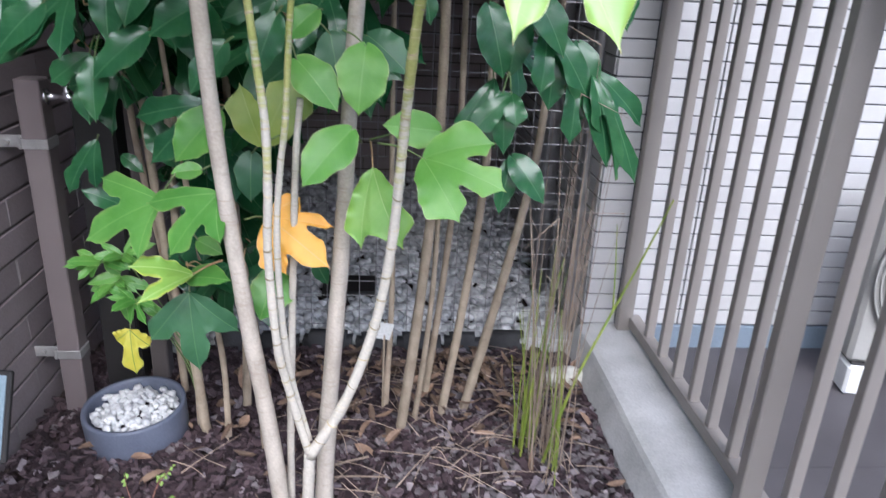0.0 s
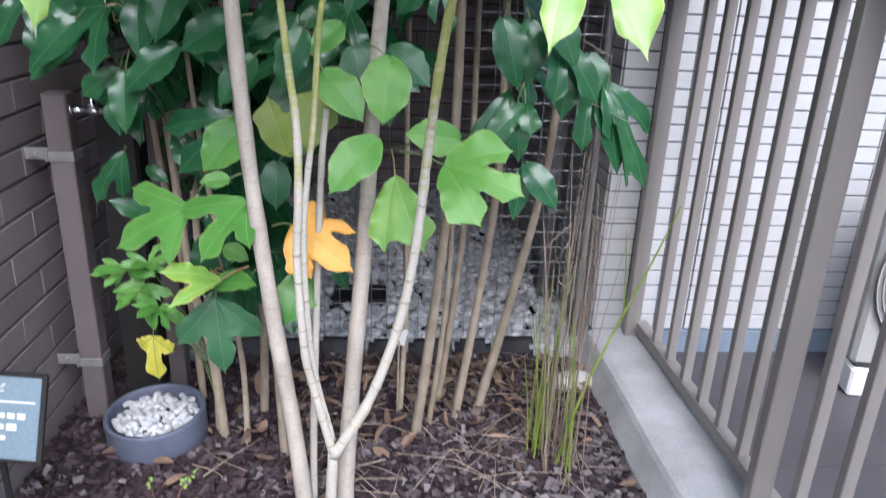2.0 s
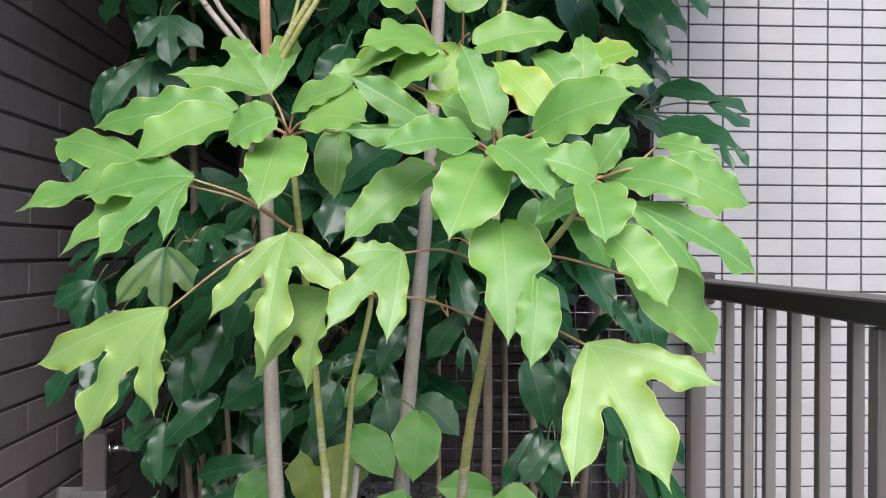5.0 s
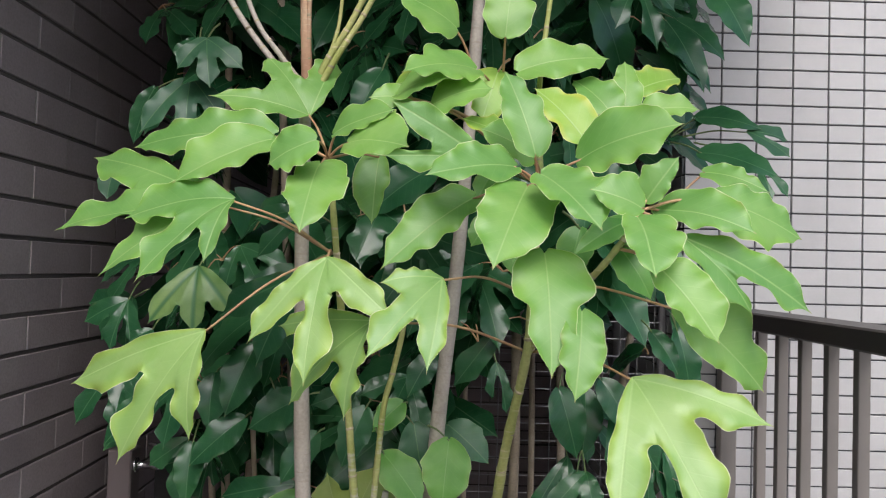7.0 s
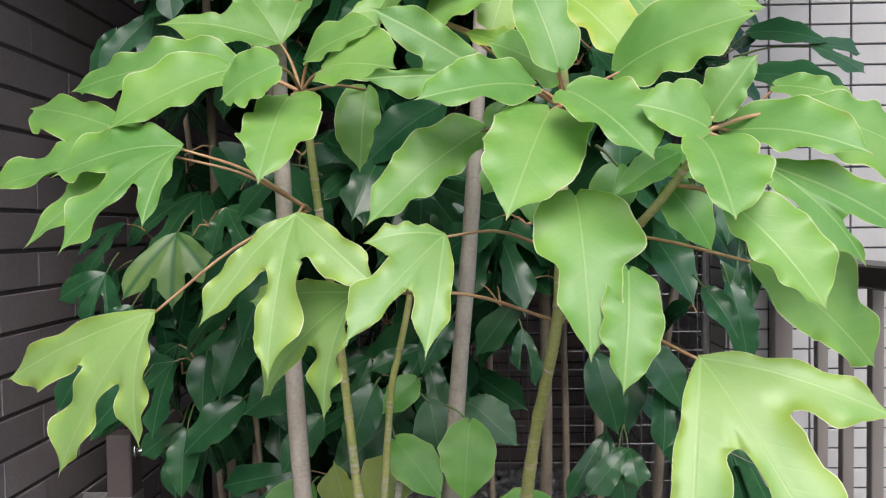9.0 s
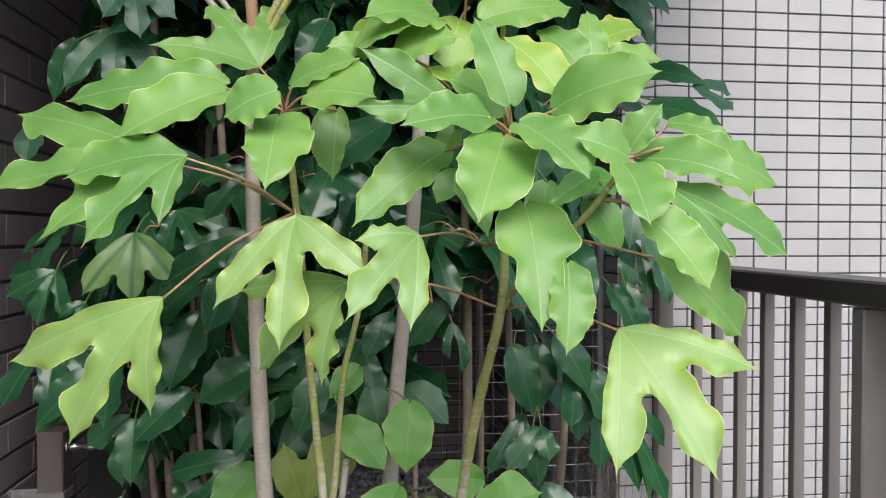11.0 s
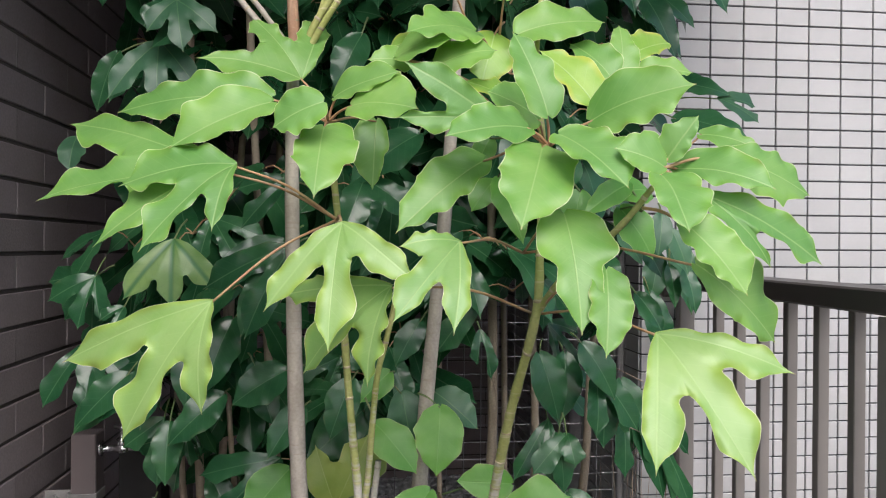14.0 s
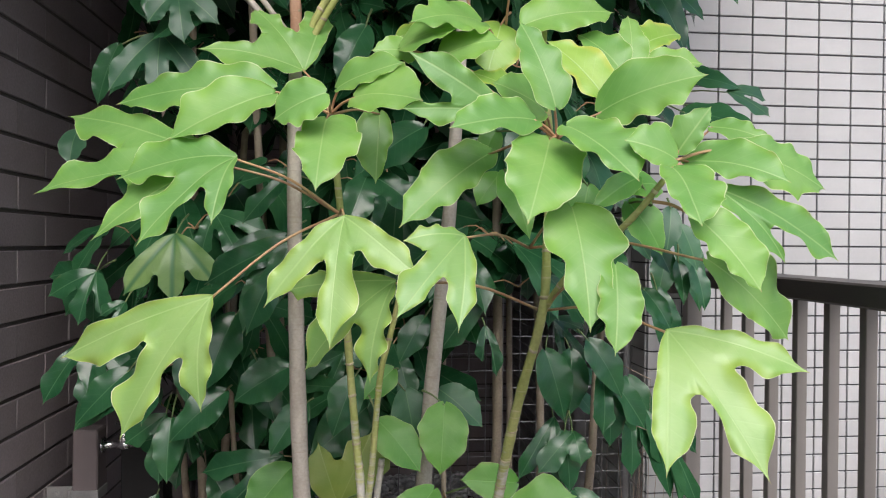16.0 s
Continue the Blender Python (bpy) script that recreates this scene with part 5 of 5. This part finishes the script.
rear_leaf((-0.510, 1.600, 1.113), (-0.593, 1.570, 1.023), 0.5, facing=(0, -0.85, 0.5), node=(-0.489, 1.638, 1.145), tone='dark')
rear_leaf((-0.435, 1.600, 1.024), (-0.435, 1.570, 0.916), 0.5, facing=(0, -0.85, 0.5), node=(-0.435, 1.638, 1.061), tone='dark')
rear_leaf((-0.601, 1.600, 1.546), (-0.603, 1.570, 1.482), 0.7, facing=(0, -0.85, 0.5), node=(-0.601, 1.638, 1.572), tone='deep')
rear_leaf((-0.417, 1.500, 1.769), (-0.377, 1.470, 1.680), 0.44, lobes=((53, 0.62), (-33, 0.98)), bay=0.42, facing=(0, -0.85, 0.5), node=(-0.427, 1.538, 1.801), tone='dark')
rear_leaf((-0.223, 1.500, 1.322), (-0.288, 1.470, 1.197), 0.5, facing=(0, -0.85, 0.5), node=(-0.207, 1.538, 1.363), tone='dark')
rear_leaf((-0.223, 1.520, 1.358), (-0.350, 1.490, 1.276), 0.44, facing=(0, -0.85, 0.5), node=(-0.191, 1.558, 1.389), tone='dark')
rear_leaf((-0.500, 1.550, 1.243), (-0.515, 1.520, 1.192), 0.5, lobes=((40, 0.77),), bay=0.42, facing=(0, -0.85, 0.5), node=(-0.496, 1.588, 1.266), tone='dark')
rear_leaf((-0.429, 1.500, 1.699), (-0.421, 1.460, 1.579), 0.36, lobes=((35, 1.09), (-35, 0.85),), node=(-0.423, 1.550, 1.735), bay=0.55, tone='deep')
rear_leaf((-0.404, 1.500, 1.361), (-0.398, 1.460, 1.244), 0.35, lobes=((37, 1.05), (-38, 0.91),), node=(-0.394, 1.550, 1.397), bay=0.58, tone='mottled')
rear_leaf((-0.591, 1.680, 1.293), (-0.646, 1.660, 1.206), 0.51, lobes=((53, 0.97), (-33, 1.02),), node=(-0.567, 1.700, 1.312), tone='dark')
rear_leaf((-0.391, 1.460, 1.757), (-0.373, 1.430, 1.663), 0.41, lobes=((44, 0.77), (-40, 0.91),), node=(-0.382, 1.500, 1.797), bay=0.55, tone='deep')
rear_leaf((-0.517, 1.560, 1.692), (-0.546, 1.540, 1.582), 0.41, node=(-0.445, 1.560, 1.716), tone='dark')
rear_leaf((-0.192, 1.380, 1.354), (-0.264, 1.360, 1.206), 0.33, lobes=((39, 0.96),), node=(-0.157, 1.400, 1.367), tone='dark')
rear_leaf((-0.200, 1.400, 1.458), (-0.274, 1.380, 1.377), 0.35, lobes=((42, 0.8),), node=(-0.159, 1.420, 1.441), tone='dark')
rear_leaf((-0.087, 1.480, 1.716), (-0.132, 1.455, 1.611), 0.54, node=(-0.077, 1.500, 1.753), tone='dark')
rear_leaf((0.010, 1.460, 1.544), (-0.108, 1.435, 1.450), 0.54, node=(0.032, 1.500, 1.579), tone='dark')
rear_leaf((-0.081, 1.440, 1.464), (0.003, 1.420, 1.404), 0.54, lobes=((71, 1.04),), node=(-0.105, 1.500, 1.477), tone='dark')
rear_leaf((-0.528, 1.660, 1.099), (-0.613, 1.617, 1.001), 0.54, node=(-0.509, 1.680, 1.119), tone='dark')
rear_leaf((-0.450, 1.620, 1.029), (-0.458, 1.600, 0.903), 0.41, lobes=((50, 0.71),), node=(-0.451, 1.660, 1.057), tone='dark')
rear_leaf((0.259, 1.600, 1.145), (0.294, 1.580, 1.017), 0.54, node=(0.274, 1.640, 1.170), tone='dark')
rear_leaf((0.283, 1.620, 1.013), (0.206, 1.590, 0.899), 0.25, lobes=((-34, 0.94),), node=(0.279, 1.640, 1.037), tone='dark')
rear_leaf((0.134, 1.550, 1.199), (0.154, 1.530, 1.108), 0.36, lobes=((19, 0.71),), node=(0.130, 1.560, 1.213), tone='dark')
rear_leaf((0.549, 1.660, 1.388), (0.579, 1.620, 1.217), 0.34, node=(0.540, 1.660, 1.423), tone='dark')
rear_leaf((0.505, 1.660, 1.259), (0.532, 1.640, 1.105), 0.38, node=(0.492, 1.660, 1.294), tone='dark')
rear_leaf((0.531, 1.680, 1.341), (0.505, 1.660, 1.236), 0.49, node=(0.524, 1.680, 1.388), tone='dark')
rear_leaf((0.332, 1.560, 1.169), (0.391, 1.538, 1.066), 0.54, node=(0.315, 1.580, 1.189), tone='dark')
rear_leaf((0.363, 1.580, 1.115), (0.442, 1.550, 1.002), 0.38, lobes=((39, 0.9),), node=(0.336, 1.600, 1.144), tone='dark')
rear_leaf((0.445, 1.660, 1.023), (0.517, 1.630, 0.893), 0.37, lobes=((31, 0.93),), node=(0.409, 1.660, 1.047), tone='dark')
rear_leaf((0.019, 1.500, 1.220), (-0.026, 1.480, 1.143), 0.54, node=(0.034, 1.500, 1.241), tone='dark')
rear_leaf((-0.215, 1.520, 1.132), (-0.306, 1.495, 1.078), 0.72, node=(-0.185, 1.520, 1.141), tone='dark')
rear_leaf((0.377, 1.300, 1.406), (0.363, 1.280, 1.338), 0.50, node=(0.371, 1.300, 1.422), tone='deep')
rear_leaf((0.402, 1.320, 1.380), (0.421, 1.300, 1.310), 0.53, node=(0.384, 1.320, 1.406), tone='deep')
rear_leaf((0.433, 1.340, 1.317), (0.443, 1.320, 1.248), 0.46, node=(0.417, 1.340, 1.352), tone='dark')
rear_leaf((0.416, 1.360, 1.323), (0.418, 1.340, 1.255), 0.41, node=(0.416, 1.360, 1.352), tone='dark')
rear_leaf((0.323, 1.340, 1.374), (0.359, 1.328, 1.325), 0.54, node=(0.313, 1.340, 1.392), tone='deep')
rear_leaf((0.363, 1.360, 1.370), (0.400, 1.348, 1.303), 0.54, node=(0.349, 1.360, 1.388), tone='dark')
rear_leaf((0.368, 1.380, 1.277), (0.406, 1.358, 1.212), 0.54, node=(0.352, 1.380, 1.295), tone='dark')
rear_leaf((-0.185, 1.500, 1.072), (-0.242, 1.476, 0.989), 0.54, node=(-0.171, 1.500, 1.082), tone='dark')
rear_leaf((-0.100, 1.500, 1.119), (-0.139, 1.479, 1.017), 0.54, node=(-0.090, 1.500, 1.134), tone='dark')
rear_leaf((0.315, 1.620, 1.142), (0.308, 1.600, 1.017), 0.53, node=(0.309, 1.640, 1.164), tone='dark')
rear_leaf((-0.404, 1.620, 1.153), (-0.405, 1.595, 1.048), 0.54, node=(-0.398, 1.640, 1.165), tone='dark')
rear_leaf((-0.339, 1.600, 1.074), (-0.430, 1.563, 0.992), 0.54, node=(-0.331, 1.620, 1.082), tone='dark')
rear_leaf((-0.213, 1.550, 0.948), (-0.289, 1.518, 0.862), 0.72, node=(-0.201, 1.560, 0.958), tone='mid')
rear_leaf((-0.326, 1.620, 1.212), (-0.372, 1.579, 1.080), 0.54, node=(-0.309, 1.640, 1.233), tone='dark')
rear_leaf((-0.283, 1.600, 1.130), (-0.244, 1.569, 1.022), 0.54, node=(-0.297, 1.620, 1.149), tone='dark')
rear_leaf((0.363, 1.500, 1.901), (0.395, 1.460, 1.760), 0.32, lobes=((34, 0.78), (-38, 0.63),), tone='dark')
rear_leaf((0.451, 1.400, 1.864), (0.510, 1.353, 1.738), 0.54, tone='dark')
rear_leaf((0.451, 1.600, 1.865), (0.516, 1.560, 1.715), 0.40, node=(0.428, 1.600, 1.881), tone='dark')
rear_leaf((0.452, 1.620, 1.849), (0.486, 1.600, 1.721), 0.46, node=(0.428, 1.600, 1.881), tone='dark')
rear_leaf((0.480, 1.620, 1.872), (0.562, 1.580, 1.784), 0.51, node=(0.428, 1.600, 1.881), tone='dark')
rear_leaf((0.508, 1.580, 1.672), (0.613, 1.532, 1.644), 0.54, node=(0.466, 1.600, 1.637), tone='dark')
rear_leaf((0.494, 1.520, 1.594), (0.607, 1.449, 1.545), 0.54, node=(0.459, 1.580, 1.623), tone='dark')
rear_leaf((0.587, 1.540, 1.639), (0.651, 1.500, 1.587), 0.56, lobes=((-30, 0.82),), node=(0.482, 1.580, 1.634), tone='deep')
rear_leaf((0.607, 1.540, 1.577), (0.619, 1.500, 1.508), 0.37, lobes=((-23, 1.04),), node=(0.503, 1.580, 1.624), tone='dark')
rear_leaf((0.505, 1.600, 1.655), (0.531, 1.600, 1.690), 0.54, node=(0.466, 1.600, 1.637), tone='dark')
rear_leaf((0.035, 1.180, 1.694), (-0.046, 1.150, 1.730), 1.01, node=(0.056, 1.200, 1.657))
rear_leaf((0.100, 1.160, 1.678), (0.110, 1.180, 1.770), 0.70, facing=(0.00, -0.90, 0.30), node=(0.102, 1.200, 1.643))
rear_leaf((-0.343, 1.480, 1.734), (-0.432, 1.455, 1.675), 0.54, tone='dark')


# ---- dark foliage of the rear shrub ----
rng = random.Random(77)
KINDS = [leaf_mesh("leaf", 0.15, w, lb, LEAF["dark"], 900 + i, cols=3, step=0.05, wave=0.014, scallop=0.03) for i, (w, lb) in enumerate((
    (0.50, ()), (0.32, ((38, 0.85), (-38, 0.85))), (0.54, ()), (0.32, ((42, 0.8),)), (0.34, ((34, 0.95), (-40, 0.8))), (0.33, ((-35, 0.9), (44, 0.75)))))]


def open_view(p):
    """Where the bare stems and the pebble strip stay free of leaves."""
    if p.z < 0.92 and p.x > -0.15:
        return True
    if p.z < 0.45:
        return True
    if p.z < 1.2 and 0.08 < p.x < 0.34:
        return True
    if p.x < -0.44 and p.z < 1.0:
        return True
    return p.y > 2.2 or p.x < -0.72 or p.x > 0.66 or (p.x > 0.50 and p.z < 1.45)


loose = []
made = 0
tries = 0
while made < 900 and tries < 8000:
    tries += 1
    c = Vector((rng.uniform(-0.66, 0.50), rng.uniform(1.58, 2.12), rng.uniform(0.5, 2.5)))
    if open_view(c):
        continue
    n = rng.randint(3, 6)
    turn = rng.uniform(0, 6.3)
    for k in range(n):
        a = turn + 2 * math.pi * k / n + rng.uniform(-0.3, 0.3)
        out = Vector((math.cos(a), math.sin(a), 0))
        base = c + out * rng.uniform(0.02, 0.07) + Vector((0, 0, rng.uniform(-0.03, 0.04)))
        size = rng.uniform(0.85, 1.4)
        tip = base + (out * rng.uniform(0.45, 0.9) + Vector((0, 0, -rng.uniform(0.3, 1.0)))).normalized() * 0.15 * size
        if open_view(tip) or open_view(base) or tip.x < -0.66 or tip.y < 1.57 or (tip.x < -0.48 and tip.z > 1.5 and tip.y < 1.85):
            continue
        face = Vector((rng.gauss(0, 0.3), -0.55 + rng.gauss(0, 0.3), 0.7))
        m = leaf_pose(base, tip, face) @ Matrix.Diagonal((size, size, size, 1))
        loose.append((m, rng.randrange(len(KINDS)), base, c))
        made += 1
loose.sort(key=lambda q: q[0].translation.y)
for m, k, base, c in loose[:230]:
    ob = new("leaf", KINDS[k])
    ob.parent = rear
    ob.matrix_local = REAR @ m
verts, faces, extra = [], [], {"rib": [], "edge": [], "along": [], "tip": []}
for m, k, base, c in loose[230:]:
    me = KINDS[k]
    at = len(verts)
    verts += [(m @ v.co)[:] for v in me.vertices]
    faces += [[i + at for i in p.vertices] for p in me.polygons]
    for key in extra:
        buf = np.zeros(len(me.vertices))
        me.attributes[key].data.foreach_get("value", buf)
        extra[key] += buf.tolist()
me = bpy.data.meshes.new("foliage")
me.from_pydata([(Vector(v) - rear.location)[:] for v in verts], [], faces)
me.polygons.foreach_set("use_smooth", [True] * len(me.polygons))
for key, values in extra.items():
    me.attributes.new(key, "FLOAT", "POINT").data.foreach_set("value", values)
me.materials.append(LEAF["dark"])
foliage = new("foliage", me)
foliage.parent = rear
tagged(foliage, "dense dark leaves deeper in the shrub", kind="stuff")
bm = bmesh.new()
for m, k, base, c in loose:
    tube([c, c.lerp(base, 0.5) + Vector((0, 0, 0.01)), base], 0.0018, 0.0012, 4, 2, bm)
bm.transform(REAR)
stalks = part("stalk_tangle", bm, PETIOLE, rear)
tagged(stalks, "thin leaf stalks", kind="stuff")


# young shoots low beside the tap post
rng = random.Random(58)
SHOOT = [leaf_mesh("leaf", 0.06, w, lb, LEAF["mid"], 700 + i, cols=3, step=0.05, wave=0.014, scallop=0.04) for i, (w, lb) in enumerate(((0.34, ()), (0.26, ((40, 0.75), (-38, 0.8))), (0.40, ()), (0.24, ((-44, 0.7),))))]
for cx, cy, cz in ((-0.475, 1.72, 0.60), (-0.500, 1.74, 0.53), (-0.455, 1.71, 0.50), (-0.520, 1.73, 0.58)):
    part("petiole", tube([Vector(p) - rear.location for p in ((-0.36, 1.82, 0.09), (-0.39, 1.80, cz * 0.6), (cx, cy, cz))], 0.0022, 0.0014, 5, 4), PETIOLE_GREEN, rear, "", True)
    for k in range(6):
        a = 1.05 * k + rng.uniform(-0.3, 0.3)
        base = Vector((cx, cy, cz)) + Vector((math.cos(a), math.sin(a) * 0.5, 0)) * 0.008
        tip = base + Vector((math.cos(a), -0.35 + 0.5 * math.sin(a), rng.uniform(-0.7, 0.35))) * 0.05
        ob = new("leaf", SHOOT[rng.randrange(4)])
        ob.parent = rear
        size = rng.uniform(0.8, 1.35)
        ob.matrix_local = REAR @ leaf_pose(base, tip, (rng.gauss(0, 0.3), -0.7, 0.6)) @ Matrix.Diagonal((size, size, size, 1))


# ---- grass tuft by the kerb ----
def grass_tuft():
    rng = random.Random(31)
    at = Vector((0.470, 1.70, SOIL_Z))
    tuft = thing("grass_tuft", at, "wiry tuft of green and straw-coloured grass beside the kerb", "grass")

    def blade(name, foot, bend, top, r, mat, label=""):
        part(name, tube([foot, bend, top], r, r * 0.3, 4, 5), mat, tuft, label)

    # stiff upright green blades in a tight clump, one more behind and one in front
    for cx, cy, n in ((-0.035, 0.0, 15), (0.0, 0.09, 7), (0.015, -0.10, 6)):
        for _ in range(n):
            foot = Vector((cx + rng.gauss(0, 0.014), cy + rng.gauss(0, 0.022), -0.01))
            tall, a = rng.uniform(0.16, 0.56), rng.uniform(0, 6.3)
            d = Vector((math.cos(a), math.sin(a), 0)) * rng.uniform(0.005, 0.05)
            blade("green_blade", foot, foot + d * 0.3 + Vector((0, 0, tall * 0.5)), foot + d + Vector((0, 0, tall)), rng.uniform(0.0018, 0.0027), GRASS)
    # tall dry stalks, some of them snapped over
    for k in range(34):
        foot = Vector((rng.gauss(0.02, 0.028), rng.gauss(0, 0.06), -0.01))
        tall, a = rng.uniform(0.45, 1.0), rng.uniform(0, 6.3)
        d = Vector((math.cos(a), math.sin(a), 0)) * rng.uniform(0.01, 0.09)
        knee = foot + d + Vector((0, 0, tall))
        blade("dry_stalk", foot, foot + d * 0.35 + Vector((0, 0, tall * 0.5)), knee, rng.uniform(0.0013, 0.0022), STRAW)
        if k % 3 == 0:
            b = rng.uniform(0, 6.3)
            end = knee + Vector((math.cos(b) * 0.10, math.sin(b) * 0.08, rng.uniform(-0.10, 0.05)))
            blade("snapped_tip", knee, knee.lerp(end, 0.5), end, 0.0013, STRAW)
    # dry blades fallen over onto the mulch
    for k in range(9):
        foot = Vector((rng.gauss(0.02, 0.03), rng.gauss(0, 0.06), 0.0))
        a, l = rng.uniform(0, 6.3), rng.uniform(0.12, 0.26)
        end = foot + Vector((math.cos(a) * l * (0.35 if math.cos(a) > 0 else 1), math.sin(a) * l, rng.uniform(0.02, 0.10)))
        blade("fallen_blade", foot, foot.lerp(end, 0.45) + Vector((0, 0, l * 0.45)), end, 0.0015, STRAW)
    part("long_stalk", tube([(0.0, -0.05, 0), (0.05, -0.05, 0.22), (0.13, -0.02, 0.40), (0.19, 0.0, 0.53), (0.235, 0.0, 0.66)], 0.0042, 0.002, 6, 6), GRASS, tuft, "long jointed yellow-green leaning stalk")
    part("side_shoot", tube([(0.13, -0.02, 0.40), (0.125, -0.01, 0.50), (0.118, 0.0, 0.60)], 0.002, 0.001, 5, 4), GRASS, tuft)


grass_tuft()

# weeds at the front of the bed
def weed_plant(at, stalks, tall, seed, label):
    rng = random.Random(seed)
    weed = thing("weed", at, label, "weed")
    for k in range(stalks):
        a, l = rng.uniform(0, 6.3), rng.uniform(tall * 0.5, tall)
        top = Vector((math.cos(a) * l * 1.1, math.sin(a) * l * 0.9, l * rng.uniform(0.2, 0.8)))
        knee = top * 0.45 + Vector((rng.gauss(0, 0.008), rng.gauss(0, 0.008), l * 0.22))
        part("stalk", tube([(0, 0, -0.02), knee, top], 0.0017, 0.0008, 5, 4), PETIOLE_RED, weed)
        for j in range(rng.randint(4, 8)):
            p = knee.lerp(top, rng.uniform(0.35, 1.0))
            q = p + Vector((rng.uniform(-1, 1), rng.uniform(-1, 1), rng.uniform(-0.3, 0.5))).normalized() * rng.uniform(0.006, 0.014)
            ob = new("leaflet", leaf_mesh("leaflet", (q - p).length, 0.75, (), LEAF["weed"], seed * 100 + k * 9 + j, cols=2, step=0.12))
            ob.parent = weed
            ob.matrix_local = leaf_pose(p, q, (0, -0.4, 0.9))


PETIOLE_RED = rough_mat("reddish_stalk", (0.16, 0.06, 0.05), (0.24, 0.12, 0.08), 200, 40, 0.6, 0.2, 0.3)
weed_plant((-0.40, 1.46, SOIL_Z), 12, 0.12, 12, "low straggling weed with small bright green leaves and reddish stems")
weed_plant((-0.30, 1.36, SOIL_Z), 6, 0.07, 15, "small creeping weed with bright green leaves")
weed_plant((-0.14, 1.31, SOIL_Z), 5, 0.06, 13, "tiny green seedling at the foot of the stems")


def sprout_tuft(at, seed):
    rng = random.Random(seed)
    tuft = thing("grass_sprout", at, "short sprout of green and rust-red grass blades", "grass", "grass sprouts at the bed's front")
    for k in range(9):
        a, l = rng.uniform(0, 6.3), rng.uniform(0.05, 0.11)
        top = Vector((math.cos(a) * l * 0.4, math.sin(a) * l * 0.4, l))
        part("blade", tube([(math.cos(a) * 0.008, math.sin(a) * 0.008, -0.01), top * 0.5, top], 0.0026, 0.0008, 4, 4), GRASS if k % 3 else PETIOLE, tuft)


sprout_tuft((0.46, 1.37, SOIL_Z), 3)
sprout_tuft((0.60, 1.34, SOIL_Z), 4)
sprout_tuft((-0.23, 1.27, SOIL_Z), 5)


# ---- bricks and tiles ----
def lay(owner, mesh, spots, limit, name):
    """Pieces of a wall: the first ones as parts, the others joined."""
    for m in spots[:limit]:
        ob = new(name, mesh)
        ob.parent = owner
        ob.matrix_local = m
    rest = spots[limit:]
    if rest:
        co = np.array([v.co[:] for v in mesh.vertices])
        polys = [list(p.vertices) for p in mesh.polygons]
        verts, faces = [], []
        for m in rest:
            r = np.array(m)
            k = len(verts)
            verts += (co @ r[:3, :3].T + r[:3, 3]).tolist()
            faces += [[i + k for i in p] for p in polys]
        me = bpy.data.meshes.new(name + "s_beyond")
        me.from_pydata(verts, [], faces)
        me.materials.append(mesh.materials[0])
        ob = new(name + "s_beyond", me)
        ob.parent = owner
        tagged(ob, "more of the same pieces", kind="stuff")


def courses(u0, u1, z0, z1, pw, ph, shift, where, order):
    spots, row, z = [], 0, z0
    rng = random.Random(int(u0 * 100) + 7)
    while z < z1:
        u = u0 + (shift * pw if row % 2 else 0)
        while u < u1:
            spots.append(where(u + pw / 2, z + ph / 2, rng))
            u += pw
        z += ph
        row += 1
    return sorted(spots, key=order)


brick = mesh_of(box((0.2405, 0.016, 0.0650), (0, 0, 0), 0.0015), "brick", BRICK)
BRICK_L, BRICK_H = 0.245, 0.0734
spots = courses(0.6425, 4.05, 0.011, 3.3, BRICK_L, BRICK_H, 0.5, lambda u, z, r: pose(WALL_X - 0.008 + r.uniform(-0.001, 0.0012), u, z, 0, 0, 90), lambda m: abs(m.translation.y - 1.5) * 0.8 + abs(m.translation.z - 1.2))
lay(wall_west, brick, spots, 290, "brick")
# the upright joints are filled nearly flush; the mortar's paleness is their lit edge
bm = bmesh.new()
for m in spots:
    c = m.translation
    box((0.010, 0.0036, BRICK_H - 0.0086), (WALL_X - 0.0062, c.y + BRICK_L / 2, c.z), 0, bm)
pointing = part("pointing", bm, MORTAR_LIT, wall_west)
tagged(pointing, "thin mortar in the upright joints, pale to carry their lit edges", kind="stuff")
spots = courses(WALL_X, CORNER_X + 0.05, 0.0, 2.9, BRICK_L, BRICK_H, 0.5, lambda u, z, r: pose(u, BACK_Y + 0.008 + r.uniform(-0.001, 0.001), z), lambda m: abs(m.translation.x - 0.3) + abs(m.translation.z - 0.8))
lay(wall_back, brick, spots, 120, "brick")
tile = mesh_of(box((0.0955, 0.012, 0.0455), (0, 0, 0), 0.0012), "tile", TILE)
spots = courses(CORNER_X, 2.6, KERB_Z, 3.2, 0.1, 0.05, 0.0, lambda u, z, r: pose(u, TILE_Y + 0.004 + r.uniform(-0.0004, 0.0004), z), lambda m: abs(m.translation.x - 1.1) + abs(m.translation.z - 1.4))
lay(wall_north, tile, spots, 295, "tile")
spots = courses(TILE_Y + 0.010, BACK_Y, KERB_Z, 2.9, 0.1, 0.05, 0.0, lambda u, z, r: pose(CORNER_X + 0.004, u, z, 0, 0, 90), lambda m: m.translation.y)
lay(wall_east, tile, spots, 120, "tile")
